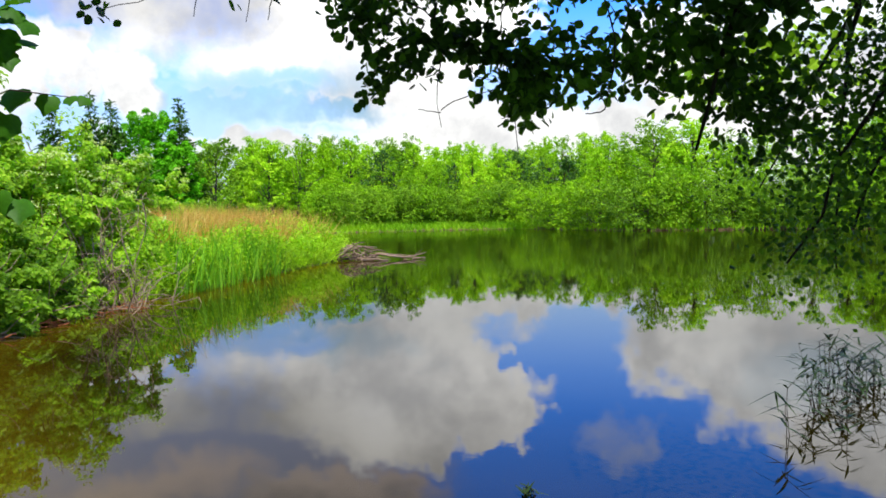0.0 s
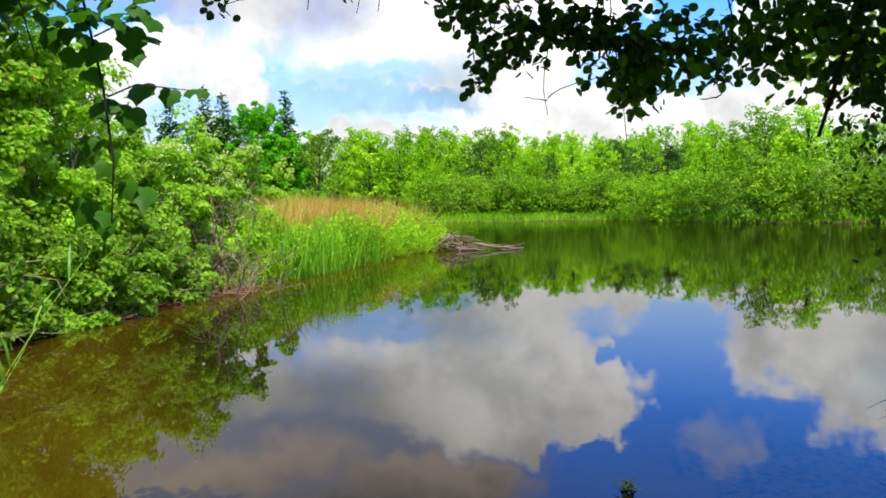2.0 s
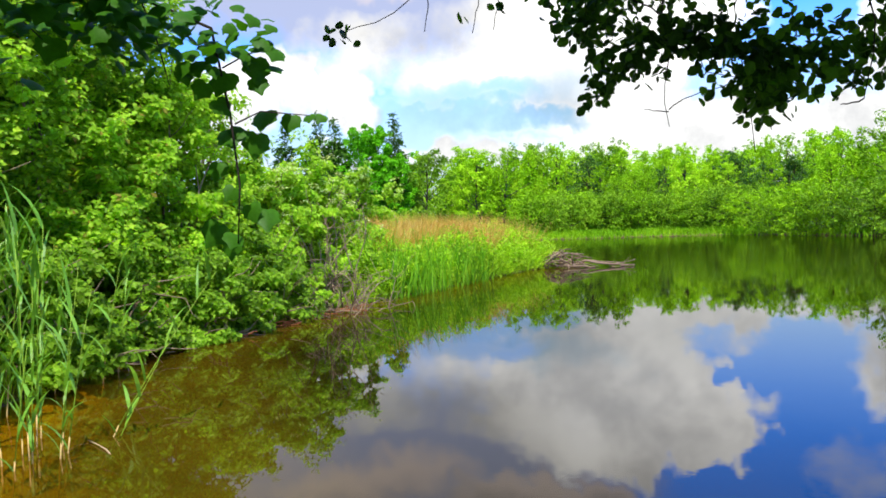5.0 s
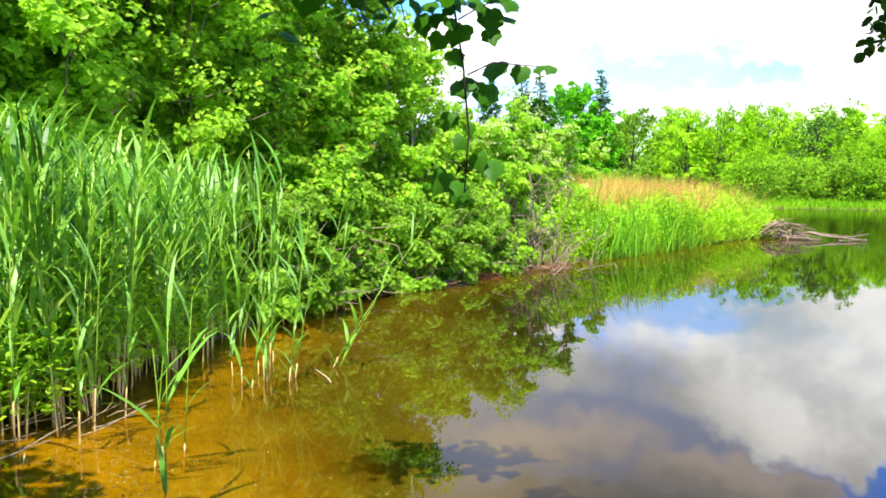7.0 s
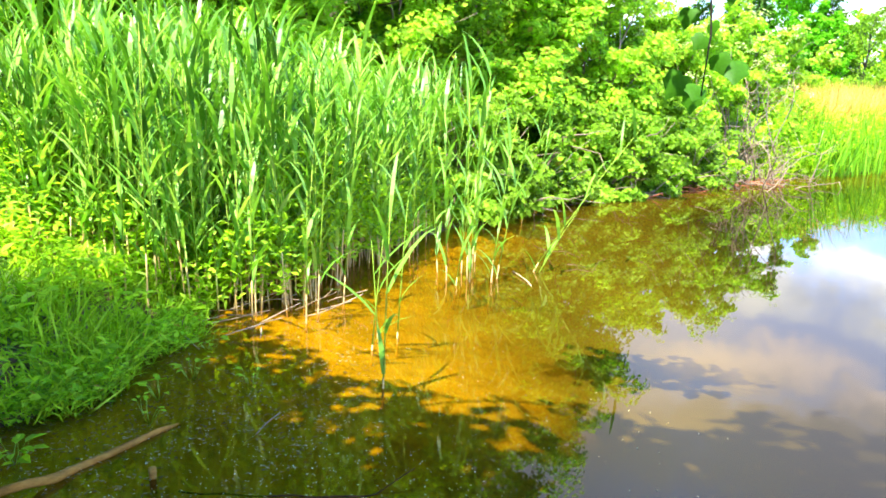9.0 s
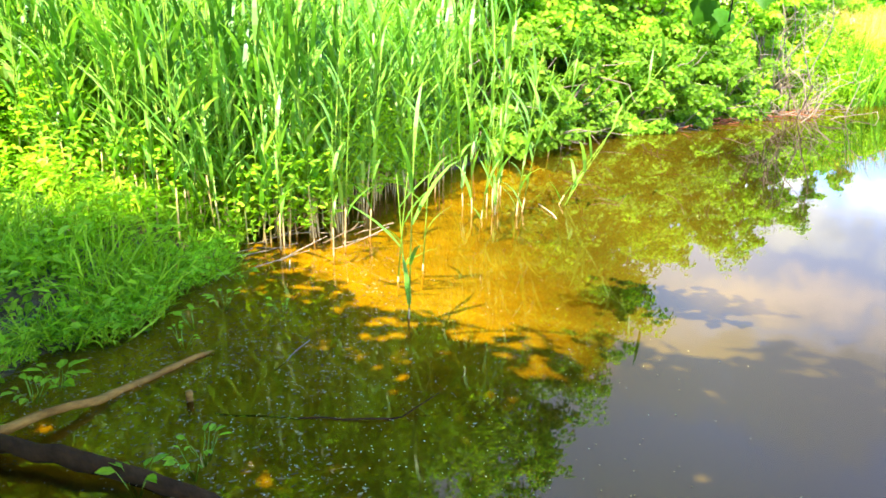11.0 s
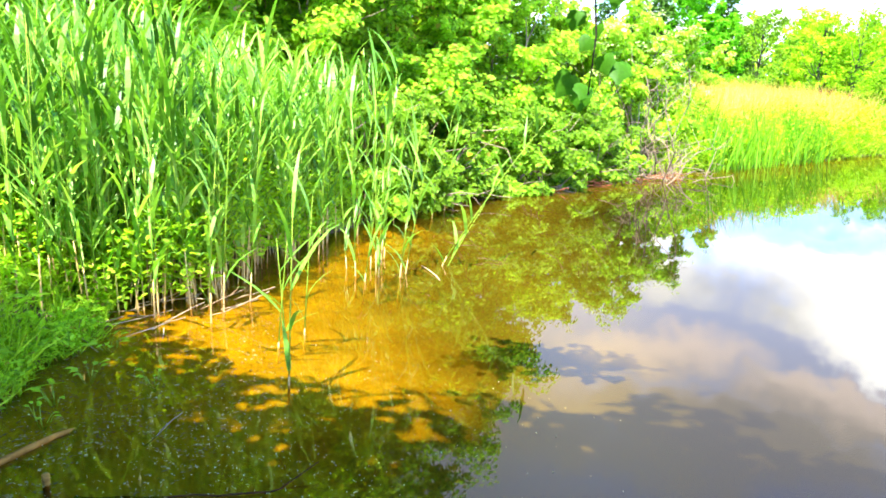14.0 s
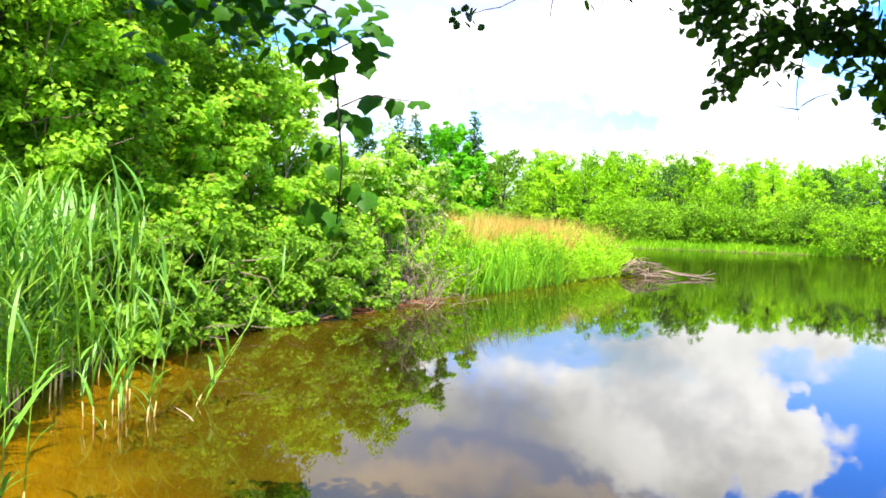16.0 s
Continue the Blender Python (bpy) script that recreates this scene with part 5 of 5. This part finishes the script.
sprays = [near_spray(b3, rng, 2000, (0.05, 0.12, 0.042), 0.022), near_spray(b2[3:], rng, 5000, (0.13, 0.18, 0.075), 0.022), near_spray(b4[2:], rng, 7600, (0.17, 0.24, 0.11), 0.018),
          near_spray([(0.02, 1.95, 2.20), (0.35, 1.93, 2.17), (0.66, 1.88, 2.22)], rng, 1100, (0.05, 0.10, 0.03), 0.022),
          near_spray(b11[5:], rng, 600, (0.12, 0.14, 0.17), 0.023), near_spray(b12[2:], rng, 1000, (0.10, 0.12, 0.08), 0.016), near_spray(b13[3:], rng, 600, (0.10, 0.11, 0.07), 0.016),
          near_spray(b5, rng, 1200, (0.05, 0.10, 0.045), 0.017), near_spray(b6, rng, 1500, (0.07, 0.14, 0.055), 0.017), near_spray(b7[:5], rng, 1008, (0.10, 0.08, 0.05), 0.036)]
# hanging sprays: middle, reach, count
for c, s, k in [((0.33, 1.90, 1.90), (0.035, 0.05, 0.045), 153), ((0.30, 1.91, 1.98), (0.06, 0.05, 0.05), 221), ((-0.03, 1.91, 1.92), (0.022, 0.03, 0.022), 26), ((0.03, 1.91, 1.99), (0.05, 0.05, 0.03), 102),
                ((0.46, 1.88, 1.96), (0.06, 0.06, 0.05), 204), ((0.15, 1.92, 2.03), (0.07, 0.05, 0.03), 187), ((0.62, 1.85, 2.0), (0.06, 0.06, 0.06), 238), ((0.76, 1.84, 1.93), (0.06, 0.06, 0.06), 221),
                ((0.88, 1.80, 1.84), (0.06, 0.06, 0.07), 221), ((-0.62, 1.77, 2.085), (0.025, 0.02, 0.015), 9), ((-0.30, 1.87, 2.13), (0.03, 0.03, 0.01), 6), ((-0.06, 1.93, 2.09), (0.03, 0.03, 0.03), 68)]:
    sprays.append(near_spray([c, c], rng, int(k * 1.3), s, 0.027))
sprays += [near_spray(s_, rng, 260, (0.03, 0.04, 0.03), 0.02) for s_ in strands]
v, f = joined(sprays)
# low leaves take the colour darkened for shade
part("low_leaves", mesh_of("low_leaves", v, f, LEAF_NEAR_SHADED), tree, "small rounded leaves on drooping twigs, coloured dark as in shade")
# outer leaves of the same tree: sunlight put in as a lighter leaf colour
v, f = joined([near_spray(b9[4:], rng, 420, (0.22, 0.25, 0.10), 0.05), near_spray(b10[4:], rng, 420, (0.22, 0.25, 0.16), 0.055)])
part("sunlit_leaves", mesh_of("sunlit_leaves", v, f, LEAF_SHRUB), tree, "small rounded leaves in the sun, given a brighter green")
cx, cy, cz = np.meshgrid(np.arange(-6.6, 4.0, 0.55), np.arange(-5.2, 1.5, 0.55), [3.4, 3.95, 4.5])
hubs = np.stack([cx.ravel(), cy.ravel(), cz.ravel()], 1) + rng.normal(0, 0.14, (cx.size, 3))
edge_y = np.interp(hubs[:, 0], [-6.6, -5.0, -4.4, -3.9, -3.5, -3.1, -2.6, -1.9, -0.7], [-0.8, -0.7, -0.05, 0.5, 0.35, 0.12, 0.38, 0.75, 1.42])
hubs = hubs[hubs[:, 1] < edge_y - 0.35 * (hubs[:, 2] - 4.0)]
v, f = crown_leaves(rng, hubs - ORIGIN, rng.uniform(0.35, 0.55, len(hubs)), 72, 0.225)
# the crown too wears a leaf colour darkened for shade
part("crown", mesh_of("crown", v, f, LEAF_CANOPY_SHADED), tree)

# ---- the vine hanging from it ----
def vine_leaf(size):
    """A broad toothed leaf with shallow lobes, slightly cupped."""
    out_line = [(0.0, 0.0), (0.16, -0.10), (0.38, -0.06), (0.50, 0.14), (0.46, 0.30), (0.52, 0.46), (0.34, 0.60), (0.20, 0.72), (0.10, 0.88), (0.0, 1.0)]
    ring = out_line + [(-x, y) for x, y in out_line[-2:0:-1]]
    v = np.array([(x * size, y * size, (-0.22 * abs(x) - 0.18 * (y - 0.4) ** 2) * size) for x, y in ring] + [(0, 0.38 * size, 0.02 * size)])
    n = len(ring)
    f = np.array([(n, k, (k + 1) % n) for k in range(n)])
    return mesh_of("vine_leaf", v, f, LEAF_VINE, True)


rng = np.random.default_rng(77)
vine = holder("grapevine", -1.58, 2.84, 1.56, "hanging vine with broad dark green leaves", "vine")
VO = np.array([-1.58, 2.84, 1.56])
main = np.array([(-2.6, -0.1, 3.75), (-2.45, 1.2, 3.0), (-2.2, 2.2, 2.62), (-1.85, 2.65, 2.55), (-1.63, 2.80, 2.44), (-1.58, 2.83, 2.1), (-1.555, 2.84, 1.8), (-1.575, 2.84, 1.56)])
side = [np.array([(-1.60, 2.82, 2.28), (-1.52, 2.86, 2.33), (-1.44, 2.89, 2.36)]), np.array([(-1.56, 2.83, 2.05), (-1.46, 2.87, 2.10), (-1.28, 2.95, 2.08)]),
        np.array([(-2.2, 2.2, 2.62), (-2.2, 2.4, 2.45), (-2.12, 2.5, 2.32)]), np.array([(-1.85, 2.65, 2.55), (-1.82, 2.7, 2.4), (-1.78, 2.72, 2.2)])]
vine_stem = part("stem", tubes_mesh("stem", [tube(main - VO, np.linspace(0.012, 0.0028, 8), 6)] + [tube(s_ - VO, [0.004, 0.003, 0.002], 5) for s_ in side], BARK_DARK), vine)
sizes = [vine_leaf(s_) for s_ in (0.06, 0.09, 0.12, 0.075)]
# places of the leaves and the size of each
for x, y, z, k, turn in [(-1.50, 2.98, 2.12, 2, -60), (-1.40, 3.03, 2.10, 1, -110), (-1.57, 2.90, 2.04, 1, 170), (-1.62, 2.88, 2.04, 2, 120), (-1.52, 2.94, 2.02, 2, -120), (-1.33, 3.05, 2.10, 0, -80),
                         (-1.28, 3.08, 2.10, 0, -40), (-1.66, 2.86, 1.90, 1, 110), (-1.56, 2.85, 1.84, 0, -60), (-1.58, 2.84, 1.79, 3, 160), (-1.68, 2.88, 1.64, 2, 130), (-1.55, 2.90, 1.72, 1, -100),
                         (-1.50, 2.95, 1.70, 2, -90), (-1.60, 2.86, 1.60, 1, -150), (-1.64, 2.90, 1.57, 1, 100), (-1.44, 2.90, 2.40, 1, -60), (-1.47, 2.87, 2.32, 2, -100), (-1.53, 2.85, 2.36, 1, -70),
                         (-1.58, 2.82, 2.26, 2, 100), (-1.40, 2.92, 2.36, 1, -90), (-1.42, 2.92, 2.46, 0, -60), (-1.66, 2.79, 2.22, 1, 120), (-1.62, 2.80, 2.15, 1, 160), (-1.70, 2.76, 2.30, 1, 140),
                         (-1.95, 2.60, 2.42, 2, 150), (-2.05, 2.52, 2.40, 2, 180), (-2.12, 2.48, 2.38, 2, 120), (-1.48, 2.88, 2.24, 1, -130)]:
    ob = part("vine_leaf", sizes[k], vine_stem)
    ob.matrix_basis = Matrix.Translation(Vector((x, y, z)) - Vector(VO)) @ pose(0, 0, 0, rng.uniform(-85, -45), rng.uniform(-35, 35), 207 + 0.3 * (turn % 60) + rng.uniform(-40, 20))
# the thicker growth where the vine leaves its branch
for k in range(220):
    s_ = rng.uniform(0, 1)
    mid = Vector((-2.25, 2.35, 2.47)).lerp(Vector((-1.50, 2.86, 2.36)), s_)
    spot = mid + Vector((rng.normal(0, 0.10), rng.normal(0, 0.12), rng.normal(0.05, 0.09)))
    ob = part("vine_leaf", sizes[int(rng.choice([0, 3, 1], p=[0.4, 0.4, 0.2]))], vine_stem)
    ob.matrix_basis = Matrix.Translation(spot - Vector(VO)) @ pose(0, 0, 0, rng.uniform(-75, -5), rng.uniform(-35, 35), rng.uniform(150, 270))
# and the heavy curtain of larger leaves beside it
for k in range(46):
    mid = Vector((-2.10, 2.30, 2.56)).lerp(Vector((-1.80, 2.55, 2.52)), rng.uniform(0, 1))
    spot = mid + Vector((rng.normal(0, 0.10), rng.normal(0, 0.10), rng.normal(0.02, 0.09)))
    ob = part("vine_leaf", sizes[int(rng.choice([1, 2], p=[0.6, 0.4]))], vine_stem)
    ob.matrix_basis = Matrix.Translation(spot - Vector(VO)) @ pose(0, 0, 0, rng.uniform(-75, -15), rng.uniform(-30, 30), rng.uniform(150, 270))
